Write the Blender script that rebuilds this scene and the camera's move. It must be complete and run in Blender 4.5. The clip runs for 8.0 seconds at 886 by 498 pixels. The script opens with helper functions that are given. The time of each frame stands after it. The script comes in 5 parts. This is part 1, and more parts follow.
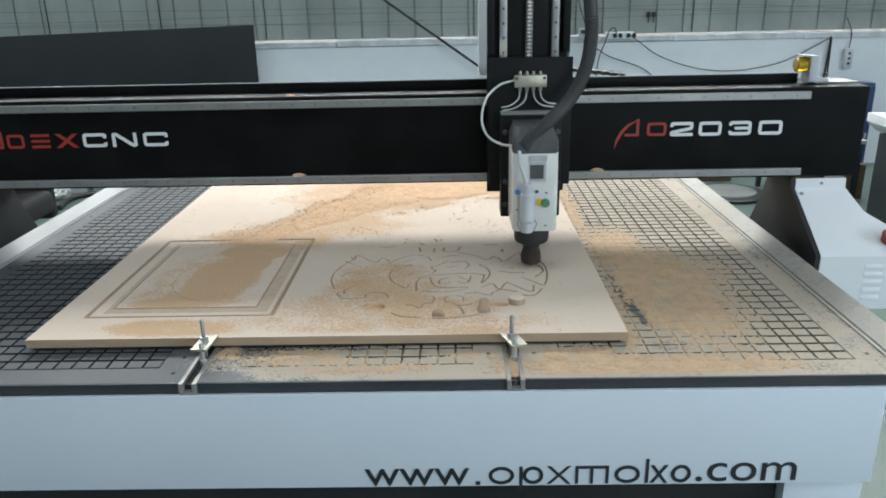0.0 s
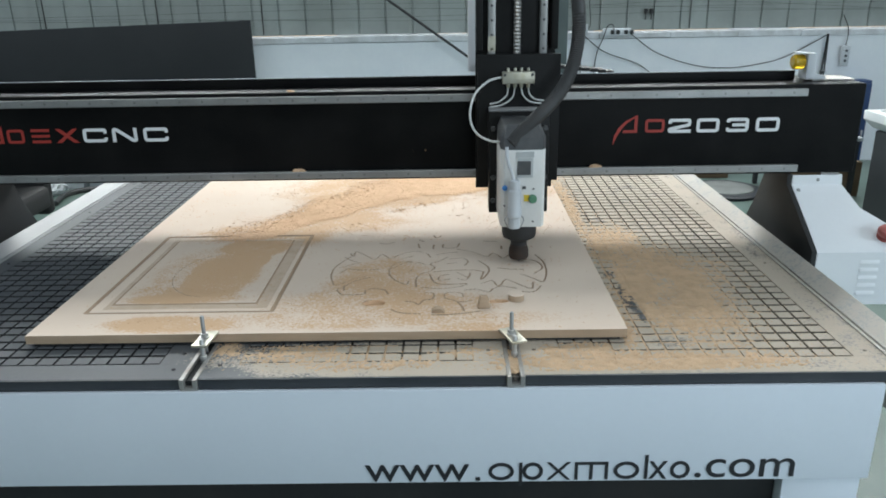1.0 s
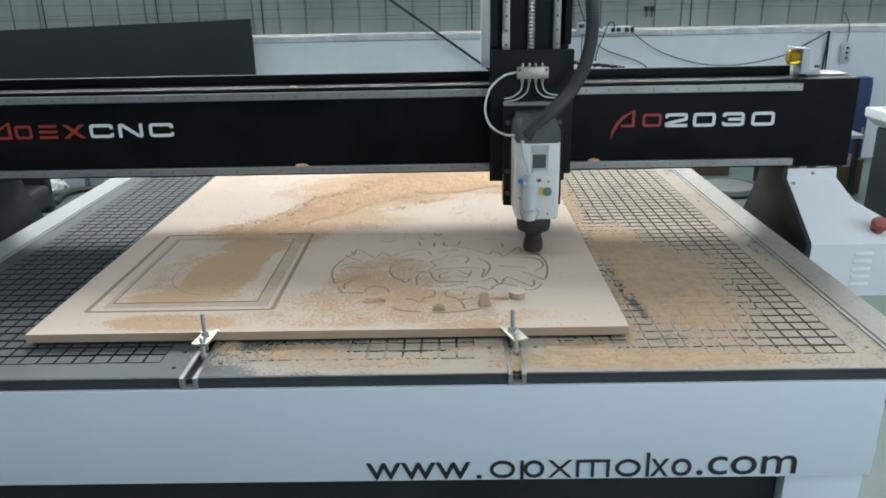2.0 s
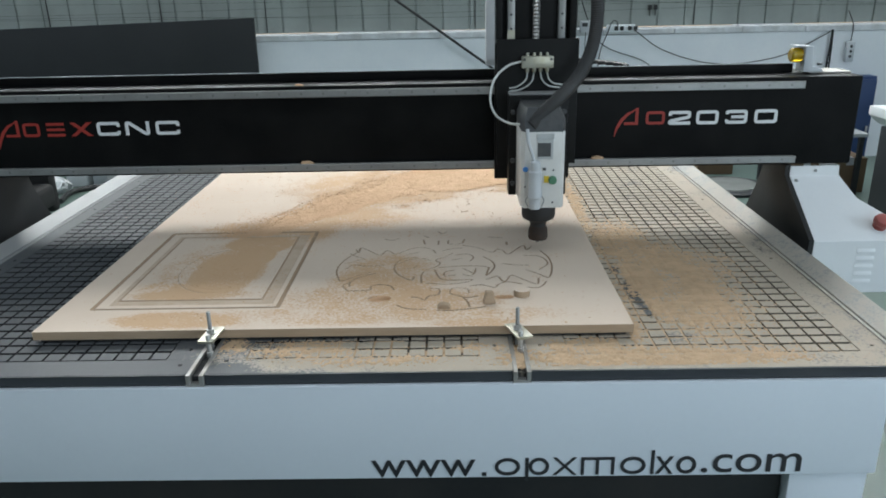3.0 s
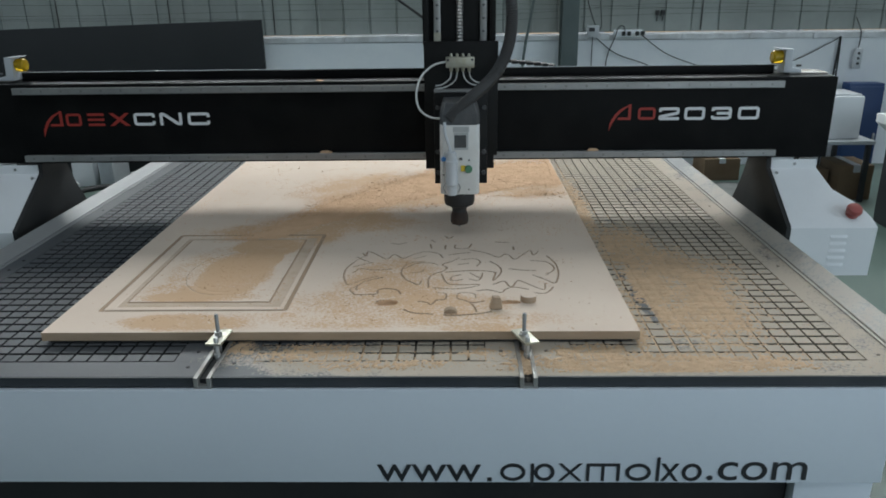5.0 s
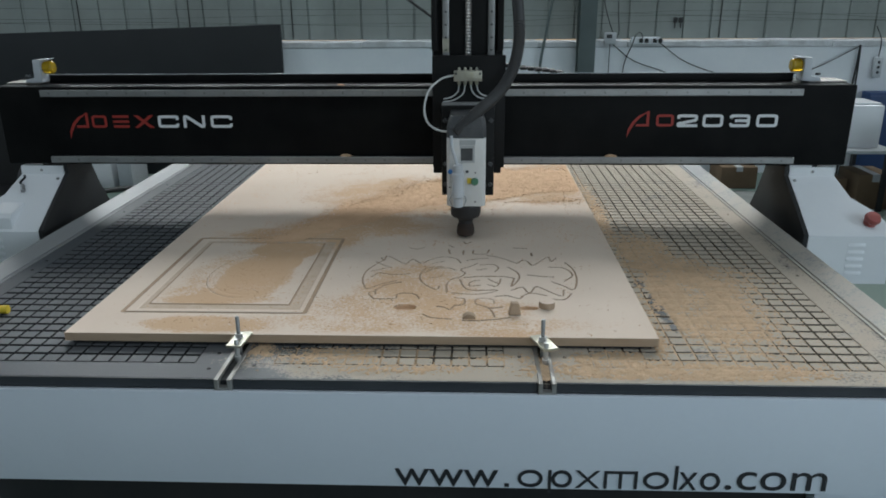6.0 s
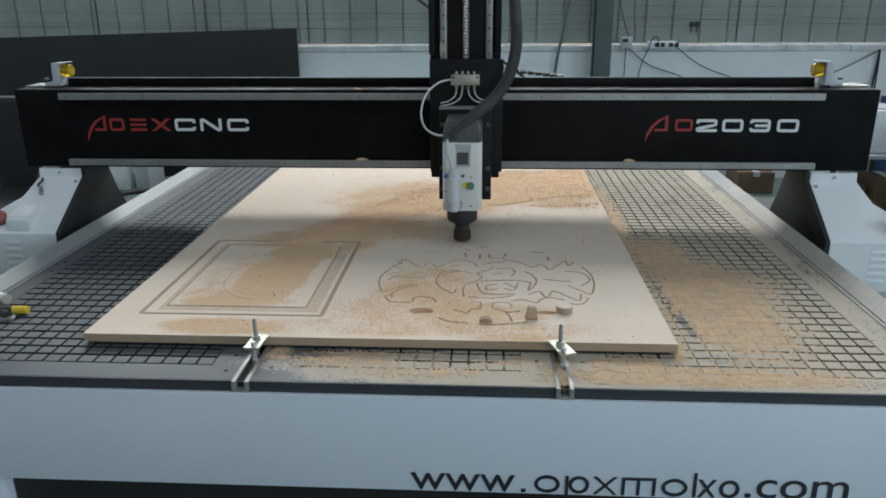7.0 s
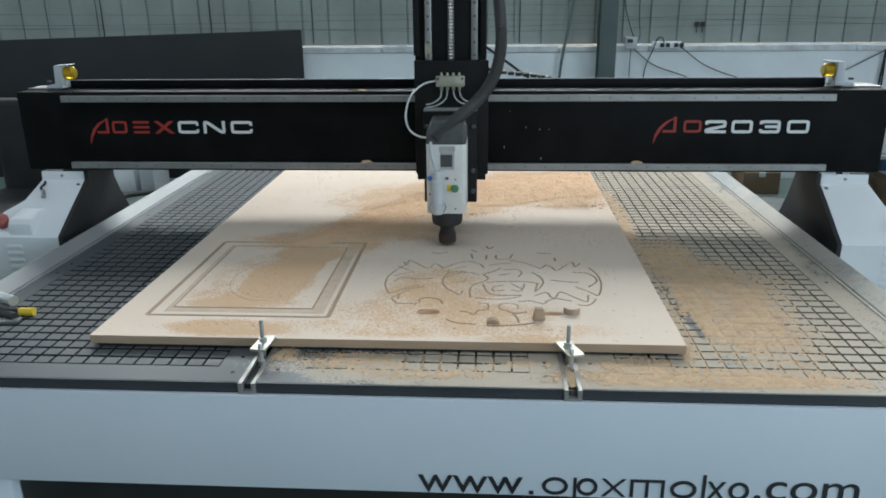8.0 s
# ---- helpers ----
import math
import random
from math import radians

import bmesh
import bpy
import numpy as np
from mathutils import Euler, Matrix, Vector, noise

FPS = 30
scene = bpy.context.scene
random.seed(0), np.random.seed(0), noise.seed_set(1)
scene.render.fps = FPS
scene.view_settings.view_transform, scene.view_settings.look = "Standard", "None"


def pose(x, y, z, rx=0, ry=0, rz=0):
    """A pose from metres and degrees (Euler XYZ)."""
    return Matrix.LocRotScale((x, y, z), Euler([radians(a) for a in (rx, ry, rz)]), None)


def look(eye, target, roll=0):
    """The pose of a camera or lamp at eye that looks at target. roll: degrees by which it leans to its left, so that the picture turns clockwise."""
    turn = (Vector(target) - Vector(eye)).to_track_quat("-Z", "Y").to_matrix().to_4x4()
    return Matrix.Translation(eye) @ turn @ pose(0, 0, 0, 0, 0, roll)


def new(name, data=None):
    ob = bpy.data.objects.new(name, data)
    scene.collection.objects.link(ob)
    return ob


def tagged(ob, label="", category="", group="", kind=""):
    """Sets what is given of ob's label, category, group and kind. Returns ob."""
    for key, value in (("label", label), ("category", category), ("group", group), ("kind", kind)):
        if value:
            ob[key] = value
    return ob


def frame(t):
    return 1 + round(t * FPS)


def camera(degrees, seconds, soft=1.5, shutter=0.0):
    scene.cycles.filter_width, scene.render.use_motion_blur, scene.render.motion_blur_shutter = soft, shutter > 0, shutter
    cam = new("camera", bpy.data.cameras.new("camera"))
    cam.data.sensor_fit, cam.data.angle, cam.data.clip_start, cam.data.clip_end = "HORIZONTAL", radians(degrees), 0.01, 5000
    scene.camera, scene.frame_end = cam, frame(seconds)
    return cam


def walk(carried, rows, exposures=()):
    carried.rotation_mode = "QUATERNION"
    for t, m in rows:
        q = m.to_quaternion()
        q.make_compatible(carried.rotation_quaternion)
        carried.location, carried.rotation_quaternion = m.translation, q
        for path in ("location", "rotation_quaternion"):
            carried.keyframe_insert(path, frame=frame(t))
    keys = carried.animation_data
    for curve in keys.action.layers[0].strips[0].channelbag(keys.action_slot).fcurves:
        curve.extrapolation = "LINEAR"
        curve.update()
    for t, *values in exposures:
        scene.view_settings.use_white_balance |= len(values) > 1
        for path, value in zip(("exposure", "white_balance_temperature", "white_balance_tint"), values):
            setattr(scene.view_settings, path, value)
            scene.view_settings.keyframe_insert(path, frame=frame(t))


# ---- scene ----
cam = camera(61.3, 8.0, soft=1.8)
PATH = [
    (0, (0.267, -1.366, 1.483), (0.235, 0.523, 0.827), -1.2),
    (0.5, (0.261, -1.367, 1.484), (0.24, 0.519, 0.821), -1.0),
    (1, (0.259, -1.368, 1.485), (0.237, 0.518, 0.819), -1.0),
    (1.5, (0.261, -1.364, 1.483), (0.24, 0.521, 0.815), -1.1),
    (3, (0.254, -1.369, 1.481), (0.223, 0.515, 0.809), -1.2),
    (3.5, (0.254, -1.369, 1.481), (0.223, 0.514, 0.807), -1.2),
    (4, (0.252, -1.37, 1.481), (0.222, 0.513, 0.808), -1.1),
    (4.5, (0.251, -1.37, 1.484), (0.22, 0.514, 0.814), -0.9),
    (6, (0.234, -1.378, 1.49), (0.157, 0.511, 0.838), -0.4),
    (6.5, (0.228, -1.378, 1.49), (0.136, 0.513, 0.844), -0.2),
    (7, (0.225, -1.375, 1.488), (0.113, 0.516, 0.846), -0.4),
    (7.5, (0.221, -1.369, 1.487), (0.101, 0.523, 0.847), -0.8),
    (8, (0.219, -1.37, 1.486), (0.096, 0.521, 0.847), -0.6),
]
walk(cam, [(t, look(eye, target, roll)) for t, eye, target, roll in PATH],
     exposures=((0, 0.10, 6420, 10), (1.5, 0.04, 6370, 10), (3.0, -0.17, 6370, 10), (3.5, -0.19, 6380, 10), (4.5, -0.56, 6360, 10), (6.0, -0.71, 6290, 10), (7.0, -0.49, 6240, 9), (8.0, -0.25, 6180, 8)))

# ---- light ----
world = bpy.data.worlds.new("hall_sky")
scene.world = world
world.use_nodes = True
wn = world.node_tree.nodes
sky = wn.new("ShaderNodeTexSky")
sky.sky_type = 'NISHITA'
sky.sun_disc = False
sky.sun_elevation = radians(38)
sky.sun_rotation = radians(0)
world.node_tree.links.new(sky.outputs[0], wn["Background"].inputs[0])
wn["Background"].inputs[1].default_value = 0.10


def area_light(name, m, sx, sy, power, colour):
    lamp = bpy.data.lights.new(name, 'AREA')
    lamp.shape, lamp.size, lamp.size_y, lamp.energy, lamp.color = 'RECTANGLE', sx, sy, power, colour
    ob = new(name, lamp)
    ob.matrix_world = m
    return ob


# far window band's daylight; the side, door and roof fill lamps are added, unseen
area_light("window_daylight", look((0.6, 4.95, 4.15), (0.6, 0.8, 0.9)), 9.0, 1.7, 590, (0.95, 0.98, 0.96))
area_light("side_fill", look((7.1, -3.4, 2.6), (0.3, -2.2, 0.8)), 3.6, 2.6, 225, (0.78, 0.91, 1.0))
area_light("west_fill", look((-6.1, 1.7, 2.9), (0.8, 1.6, 0.9)), 3.2, 2.2, 50, (0.80, 0.92, 1.0))
area_light("door_fill", look((3.3, -6.9, 2.0), (0.9, 0.0, 0.9)), 3.2, 3.6, 90, (0.79, 0.92, 1.0))
area_light("roof_fill", look((0.6, -1.7, 6.04), (0.6, -1.7, 0.0)), 8.0, 1.3, 110, (0.90, 0.97, 1.0))


# ---- materials ----
def ellipse(nt, x, y, rx, ry, soft=0.5):
    """A soft-edged patch at a place of the bench, 1 inside and 0 outside."""
    geo = nt.nodes.new("ShaderNodeNewGeometry")
    sub = nt.nodes.new("ShaderNodeVectorMath"); sub.operation = 'SUBTRACT'
    sub.inputs[1].default_value = (x, y, 0)
    mul = nt.nodes.new("ShaderNodeVectorMath"); mul.operation = 'MULTIPLY'
    mul.inputs[1].default_value = (1 / rx, 1 / ry, 0)
    ln = nt.nodes.new("ShaderNodeVectorMath"); ln.operation = 'LENGTH'
    mr = nt.nodes.new("ShaderNodeMapRange")
    mr.interpolation_type = 'SMOOTHSTEP'
    mr.inputs[1].default_value, mr.inputs[2].default_value = 1 + soft, 1 - soft
    nt.links.new(geo.outputs["Position"], sub.inputs[0])
    nt.links.new(sub.outputs[0], mul.inputs[0])
    nt.links.new(mul.outputs[0], ln.inputs[0])
    nt.links.new(ln.outputs["Value"], mr.inputs[0])
    return mr.outputs[0]


def maths(nt, op, a, b):
    m = nt.nodes.new("ShaderNodeMath")
    m.operation = op
    m.use_clamp = op in ('ADD', 'MULTIPLY', 'SUBTRACT')
    for i, v in enumerate((a, b)):
        if isinstance(v, (int, float)):
            m.inputs[i].default_value = v
        else:
            nt.links.new(v, m.inputs[i])
    return m.outputs[0]


def noise_node(nt, scale, detail=4, world_space=False, stretch=None, rough=0.55):
    tc = nt.nodes.new("ShaderNodeNewGeometry" if world_space else "ShaderNodeTexCoord")
    n = nt.nodes.new("ShaderNodeTexNoise")
    n.inputs["Scale"].default_value, n.inputs["Detail"].default_value = scale, detail
    n.inputs["Roughness"].default_value = rough
    out = tc.outputs["Position" if world_space else "Object"]
    if stretch:
        mp = nt.nodes.new("ShaderNodeMapping")
        mp.inputs["Scale"].default_value = stretch
        nt.links.new(out, mp.inputs[0])
        out = mp.outputs[0]
    nt.links.new(out, n.inputs["Vector"])
    return n.outputs["Fac"]


def ramp(nt, v, lo, hi):
    mr = nt.nodes.new("ShaderNodeMapRange")
    mr.inputs[1].default_value, mr.inputs[2].default_value = lo, hi
    nt.links.new(v, mr.inputs[0])
    return mr.outputs[0]


def mixed(nt, fac, a, b):
    mx = nt.nodes.new("ShaderNodeMix")
    mx.data_type = 'RGBA'
    for sock, v in ((mx.inputs[0], fac), (mx.inputs[6], a), (mx.inputs[7], b)):
        if isinstance(v, tuple):
            sock.default_value = (*v, 1)
        elif isinstance(v, (int, float)):
            sock.default_value = v
        else:
            nt.links.new(v, sock)
    return mx.outputs[2]


def material(name, colour, rough=0.5, metal=0.0, second=None, scale=6.0, amount=0.5, fine=90.0, bump=0.08,
             dusty=0.0, patches=(), stretch=None, vary=0.0, gloss=0.5, film=(0.43, 0.29, 0.17), clear=()):
    """A painted, metal or wooden surface: two scales of variation, fine relief, and dust where it lies in patches."""
    m = bpy.data.materials.new(name)
    m.use_nodes = True
    nt = m.node_tree
    b = nt.nodes["Principled BSDF"]
    second = second or tuple(c * 0.75 for c in colour)
    big = ramp(nt, noise_node(nt, scale, 5, stretch=stretch), 0.38, 0.68)
    small = ramp(nt, noise_node(nt, fine, 3, stretch=stretch), 0.35, 0.7)
    col = mixed(nt, maths(nt, 'MULTIPLY', big, amount), colour, second)
    col = mixed(nt, maths(nt, 'MULTIPLY', small, amount * 0.35), col, second)
    if vary:
        info = nt.nodes.new("ShaderNodeObjectInfo")
        col = mixed(nt, maths(nt, 'MULTIPLY', info.outputs["Random"], vary), col, second)
    rgh = maths(nt, 'ADD', maths(nt, 'MULTIPLY', big, 0.12), rough)
    if dusty or patches:
        mask = dusty
        for p in patches:
            *place, strength = p
            e = maths(nt, 'MULTIPLY', ellipse(nt, *place), strength)
            mask = maths(nt, 'MAXIMUM', mask, e)
        for p in clear:
            *place, strength = p
            mask = maths(nt, 'MULTIPLY', mask, maths(nt, 'SUBTRACT', 1.0, maths(nt, 'MULTIPLY', ellipse(nt, *place), strength)))
        speck = ramp(nt, noise_node(nt, 150, 4, True, rough=0.7), 0.30, 0.70)
        blot = ramp(nt, noise_node(nt, 13, 7, True, rough=0.65), 0.30, 0.70)
        grain = maths(nt, 'ADD', maths(nt, 'MULTIPLY', speck, 0.62), maths(nt, 'MULTIPLY', blot, 0.50))
        cover = nt.nodes.new("ShaderNodeMapRange")
        cover.inputs[1].default_value, cover.inputs[2].default_value = 0.86, 1.16
        raw = nt.nodes.new("ShaderNodeMath")
        raw.operation = 'ADD'
        for i, v in enumerate((mask, grain)):
            if isinstance(v, (int, float)):
                raw.inputs[i].default_value = v
            else:
                nt.links.new(v, raw.inputs[i])
        nt.links.new(raw.outputs[0], cover.inputs[0])
        gate = maths(nt, 'MULTIPLY', cover.outputs[0], 0.9)
        gate = maths(nt, 'MULTIPLY', gate, maths(nt, 'MULTIPLY', mask, 2.5))
        col = mixed(nt, gate, col, film)
        rgh = maths(nt, 'MAXIMUM', rgh, maths(nt, 'MULTIPLY', gate, 0.9))
    nt.links.new(col, b.inputs["Base Color"])
    nt.links.new(rgh, b.inputs["Roughness"])
    b.inputs["Metallic"].default_value = metal
    b.inputs["Specular IOR Level"].default_value = gloss
    if bump:
        bp = nt.nodes.new("ShaderNodeBump")
        bp.inputs["Strength"].default_value = bump
        bp.inputs["Distance"].default_value = 0.002
        nt.links.new(noise_node(nt, fine * 1.6, 4, stretch=stretch), bp.inputs["Height"])
        nt.links.new(bp.outputs[0], b.inputs["Normal"])
    return m


BED_DUST = ((0.80, 0.28, 0.30, 0.50, 0.4, 0.95), (0.80, 1.0, 0.36, 1.6, 0.35, 0.72), (0.36, -0.07, 0.56, 0.09, 0.4, 0.80),
            (0.95, 0.30, 0.22, 0.80, 0.5, 0.66), (0.05, -0.06, 0.30, 0.08, 0.5, 0.5))
BOARD_DUST = ((-0.300, 0.33, 0.090, 0.18, 0.28, 0.80), (-0.268, 0.53, 0.095, 0.085, 0.3, 0.78), (-0.35, 0.185, 0.14, 0.035, 0.4, 0.74), (-0.42, 0.215, 0.075, 0.06, 0.5, 0.55), (-0.245, 0.44, 0.04, 0.14, 0.3, 0.7), (-0.17, 0.64, 0.10, 0.13, 0.5, 0.62), (-0.06, 0.82, 0.14, 0.12, 0.5, 0.62), (-0.36, 0.34, 0.13, 0.22, 0.3, 0.40), (-0.33, 0.048, 0.15, 0.045, 0.5, 0.72), (0.12, 0.13, 0.26, 0.11, 0.5, 0.58),
              (0.10, 0.27, 0.15, 0.17, 0.5, 0.56), (-0.10, 0.75, 0.26, 0.13, 0.5, 0.55), (0.03, 1.12, 0.36, 0.26, 0.4, 0.60),
              (0.45, 1.25, 0.25, 0.26, 0.5, 0.62), (0.0, 0.06, 0.55, 0.05, 0.5, 0.44), (-0.30, 0.66, 0.2, 0.08, 0.5, 0.5), (0.30, 0.015, 0.10, 0.03, 0.5, 0.6))
WHITE = material("white_powder_coat", (0.70, 0.755, 0.82), 0.42, second=(0.59, 0.645, 0.71), scale=3, amount=0.25, bump=0.03)
COVER = material("white_cover_paint", (0.78, 0.80, 0.82), 0.35, second=(0.66, 0.69, 0.72), scale=5, amount=0.3, bump=0.03)
BLACK = material("black_gantry_paint", (0.0052, 0.0055, 0.0060), 0.32, gloss=0.08, second=(0.015, 0.0148, 0.0145), scale=7, amount=0.5, fine=160, bump=0.06)
PLATE = material("black_plate_paint", (0.011, 0.0115, 0.012), 0.4, gloss=0.15, second=(0.022, 0.022, 0.022), scale=9, amount=0.5, bump=0.05)
LEG = material("dark_leg_paint", (0.018, 0.020, 0.022), 0.48, gloss=0.3, second=(0.036, 0.034, 0.032), scale=6, amount=0.6, bump=0.05)
STEEL = material("linear_rail_steel", (0.35, 0.355, 0.355), 0.32, 0.55, second=(0.23, 0.23, 0.225), scale=9, amount=0.6, bump=0.03)
BRIGHT = material("bright_steel", (0.55, 0.55, 0.54), 0.36, 0.7, second=(0.45, 0.45, 0.44), scale=20, amount=0.4, bump=0.02)
BOLT = material("dull_bolt", (0.13, 0.13, 0.13), 0.5, 0.5)
RAILBOLT = material("grey_bolt_head", (0.24, 0.24, 0.24), 0.45, 0.5)
SLOT = material("worn_slot_aluminium", (0.34, 0.34, 0.33), 0.42, 0.45, second=(0.26, 0.23, 0.19), scale=18, amount=0.7)
ZINC = material("yellow_zinc", (0.44, 0.41, 0.31), 0.34, 0.75, second=(0.58, 0.59, 0.55), scale=30, amount=0.6, bump=0.03)
# right trim's film is dust, its tone lightened to offset weaker light there
ALU = material("aluminium_edge_trim", (0.31, 0.32, 0.325), 0.46, 0.08, second=(0.26, 0.26, 0.255), scale=4, amount=0.6, bump=0.03,
               stretch=(1, 0.2, 1), patches=((1.1, 0.5, 0.2, 1.0, 0.5, 0.62),), film=(0.50, 0.465, 0.41))
BEDPVC = material("grey_pvc_bed", (0.070, 0.077, 0.085), 0.46, gloss=0.35, second=(0.11, 0.115, 0.12), scale=5, amount=0.6, fine=140, bump=0.08,
                  patches=BED_DUST + ((1.05, 0.8, 0.12, 1.5, 0.3, 0.60),), film=(0.50, 0.43, 0.345))
TILE = material("grey_pvc_grid_pad", (0.066, 0.074, 0.083), 0.5, gloss=0.35, second=(0.11, 0.115, 0.12), scale=9, amount=0.6, fine=150, bump=0.10,
                patches=BED_DUST, vary=0.4, film=(0.485, 0.42, 0.335), clear=((0.662, 0.22, 0.014, 0.09, 0.5, 0.85), (0.672, 0.12, 0.010, 0.04, 0.5, 0.6), (0.648, 0.36, 0.012, 0.03, 0.4, 0.9), (0.70, -0.005, 0.05, 0.03, 0.5, 0.45)))
# recess colour: the shade inside the grooves is put into this dark tone
GROOVE = material("shaded_pvc_groove", (0.024, 0.026, 0.029), 0.7, gloss=0.15, patches=((0.80, 0.25, 0.28, 0.5, 0.4, 1.0), (0.85, 0.8, 0.34, 1.6, 0.4, 0.74), (0.25, -0.06, 0.45, 0.10, 0.4, 0.6)), film=(0.20, 0.175, 0.145), second=(0.035, 0.035, 0.035), amount=0.5)
EDGE = material("dark_pvc_edge", (0.030, 0.035, 0.042), 0.45, second=(0.05, 0.055, 0.06), amount=0.6)
MDF = material("mdf_face", (0.72, 0.60, 0.495), 0.74, gloss=0.25, second=(0.66, 0.54, 0.44), scale=5, amount=0.5, fine=200, bump=0.06,
               patches=BOARD_DUST, film=(0.59, 0.385, 0.225))
MDFEDGE = material("mdf_cut_edge", (0.44, 0.325, 0.225), 0.75, second=(0.36, 0.26, 0.17), scale=14, amount=0.6, fine=260, bump=0.2, stretch=(1, 1, 6))
MDFCUT = material("mdf_routed_core", (0.35, 0.25, 0.17), 0.85, second=(0.45, 0.325, 0.22), scale=30, amount=0.7, fine=260, bump=0.3)
MDFBAND = material("mdf_shaved_band", (0.60, 0.475, 0.365), 0.85, second=(0.50, 0.38, 0.275), scale=26, amount=0.8, fine=240, bump=0.2)
DUST = material("wood_dust", (0.71, 0.475, 0.30), 0.95, second=(0.60, 0.385, 0.23), scale=22, amount=0.7, fine=420, bump=0.6)
BEDDUST = material("bed_wood_dust", (0.60, 0.42, 0.265), 0.95, second=(0.43, 0.31, 0.20), scale=34, amount=0.7, fine=260, bump=0.7)
CHIP = material("wood_chip", (0.66, 0.44, 0.265), 0.9, second=(0.52, 0.32, 0.175), scale=12, amount=0.8, fine=300, bump=0.2)
RUBBER = material("black_rubber", (0.018, 0.018, 0.019), 0.62, second=(0.035, 0.035, 0.035), amount=0.5, bump=0.1)
HOSE = material("grey_black_hose", (0.030, 0.031, 0.033), 0.48, second=(0.055, 0.055, 0.055), amount=0.5, bump=0.05)
TUBE = material("clear_white_tube", (0.62, 0.64, 0.63), 0.3, second=(0.5, 0.52, 0.5), amount=0.4)
SPINDLE = material("spindle_white_paint", (0.70, 0.71, 0.70), 0.38, second=(0.56, 0.55, 0.52), scale=14, amount=0.45, bump=0.04)
GREYPL = material("pale_grey_plastic", (0.50, 0.53, 0.56), 0.35, second=(0.42, 0.44, 0.46), scale=20, amount=0.4)
CAPM = material("dark_grey_cap", (0.035, 0.040, 0.045), 0.42, second=(0.10, 0.10, 0.10), scale=18, amount=0.6)
SHOE = material("brown_black_bristle", (0.030, 0.022, 0.018), 0.85, second=(0.07, 0.04, 0.028), scale=40, amount=0.8, fine=300, bump=0.6)
SILVER = material("silver_label", (0.50, 0.52, 0.53), 0.3, 0.4, second=(0.4, 0.42, 0.43), scale=40, amount=0.6)
DARKLAB = material("dark_label", (0.05, 0.055, 0.06), 0.3, second=(0.09, 0.09, 0.09), scale=60, amount=0.6)
GREEN = material("green_plastic", (0.08, 0.22, 0.13), 0.4)
YELLOW = material("yellow_plastic", (0.75, 0.55, 0.04), 0.4)
BLUESTK = material("blue_sticker", (0.06, 0.25, 0.62), 0.4)
RED = material("red_plastic", (0.36, 0.085, 0.075), 0.5, second=(0.30, 0.11, 0.095), scale=40)
REDINK = material("red_decal", (0.34, 0.036, 0.026), 0.5, second=(0.28, 0.03, 0.024), amount=0.4)
WHITEINK = material("white_decal", (0.76, 0.78, 0.80), 0.4, second=(0.66, 0.68, 0.70), amount=0.4)
INK = material("black_decal", (0.018, 0.020, 0.024), 0.4, second=(0.03, 0.03, 0.035), amount=0.4)
DADO = material("white_wall_paint", (0.84, 0.87, 0.90), 0.7, second=(0.72, 0.765, 0.82), scale=2.2, amount=0.55, fine=30, bump=0.3)
CEMENT = material("bare_cement", (0.68, 0.71, 0.74), 0.85, second=(0.42, 0.43, 0.44), scale=9, amount=0.8, fine=60, bump=0.5)
CLAD = material("grey_green_cladding", (0.27, 0.305, 0.293), 0.5, second=(0.19, 0.21, 0.20), scale=1.6, amount=0.6, fine=25, bump=0.05)
COLUMN = material("grey_green_steel", (0.095, 0.125, 0.125), 0.5, second=(0.07, 0.09, 0.09), scale=4, amount=0.6)
FLOOR = material("green_floor_paint", (0.085, 0.135, 0.118), 0.38, second=(0.13, 0.17, 0.15), scale=1.5, amount=0.7, fine=40, bump=0.1)
SHEET = material("charcoal_sheet", (0.021, 0.0235, 0.026), 0.6, gloss=0.25, second=(0.034, 0.037, 0.040), scale=1.3, amount=0.7)
BLUE = material("blue_paint", (0.010, 0.040, 0.13), 0.45, second=(0.008, 0.031, 0.10), amount=0.5)
CARD = material("cardboard", (0.17, 0.115, 0.07), 0.85, second=(0.13, 0.088, 0.052), scale=6, amount=0.6)
CONC = material("hall_wall_plaster", (0.36, 0.38, 0.38), 0.85, second=(0.30, 0.32, 0.32), scale=1.2, amount=0.6)
DISC = material("dull_grey_plate", (0.19, 0.20, 0.195), 0.6, second=(0.14, 0.15, 0.145), amount=0.6)
CABLE = material("black_cable", (0.015, 0.016, 0.018), 0.5)
DCASE = material("dark_case_paint", (0.022, 0.025, 0.030), 0.45, second=(0.04, 0.042, 0.045), scale=3, amount=0.6)

AMBER = bpy.data.materials.new("amber_lens")
AMBER.use_nodes = True
ab = AMBER.node_tree.nodes["Principled BSDF"]
ab.inputs["Base Color"].default_value = (0.62, 0.42, 0.02, 1)
ab.inputs["Roughness"].default_value = 0.12
ab.inputs["Transmission Weight"].default_value = 0.55
GLASS = bpy.data.materials.new("window_glass")
GLASS.use_nodes = True
gb = GLASS.node_tree.nodes["Principled BSDF"]
gb.inputs["Base Color"].default_value = (0.9, 0.95, 0.95, 1)
gb.inputs["Roughness"].default_value = 0.05
gb.inputs["Transmission Weight"].default_value = 1.0


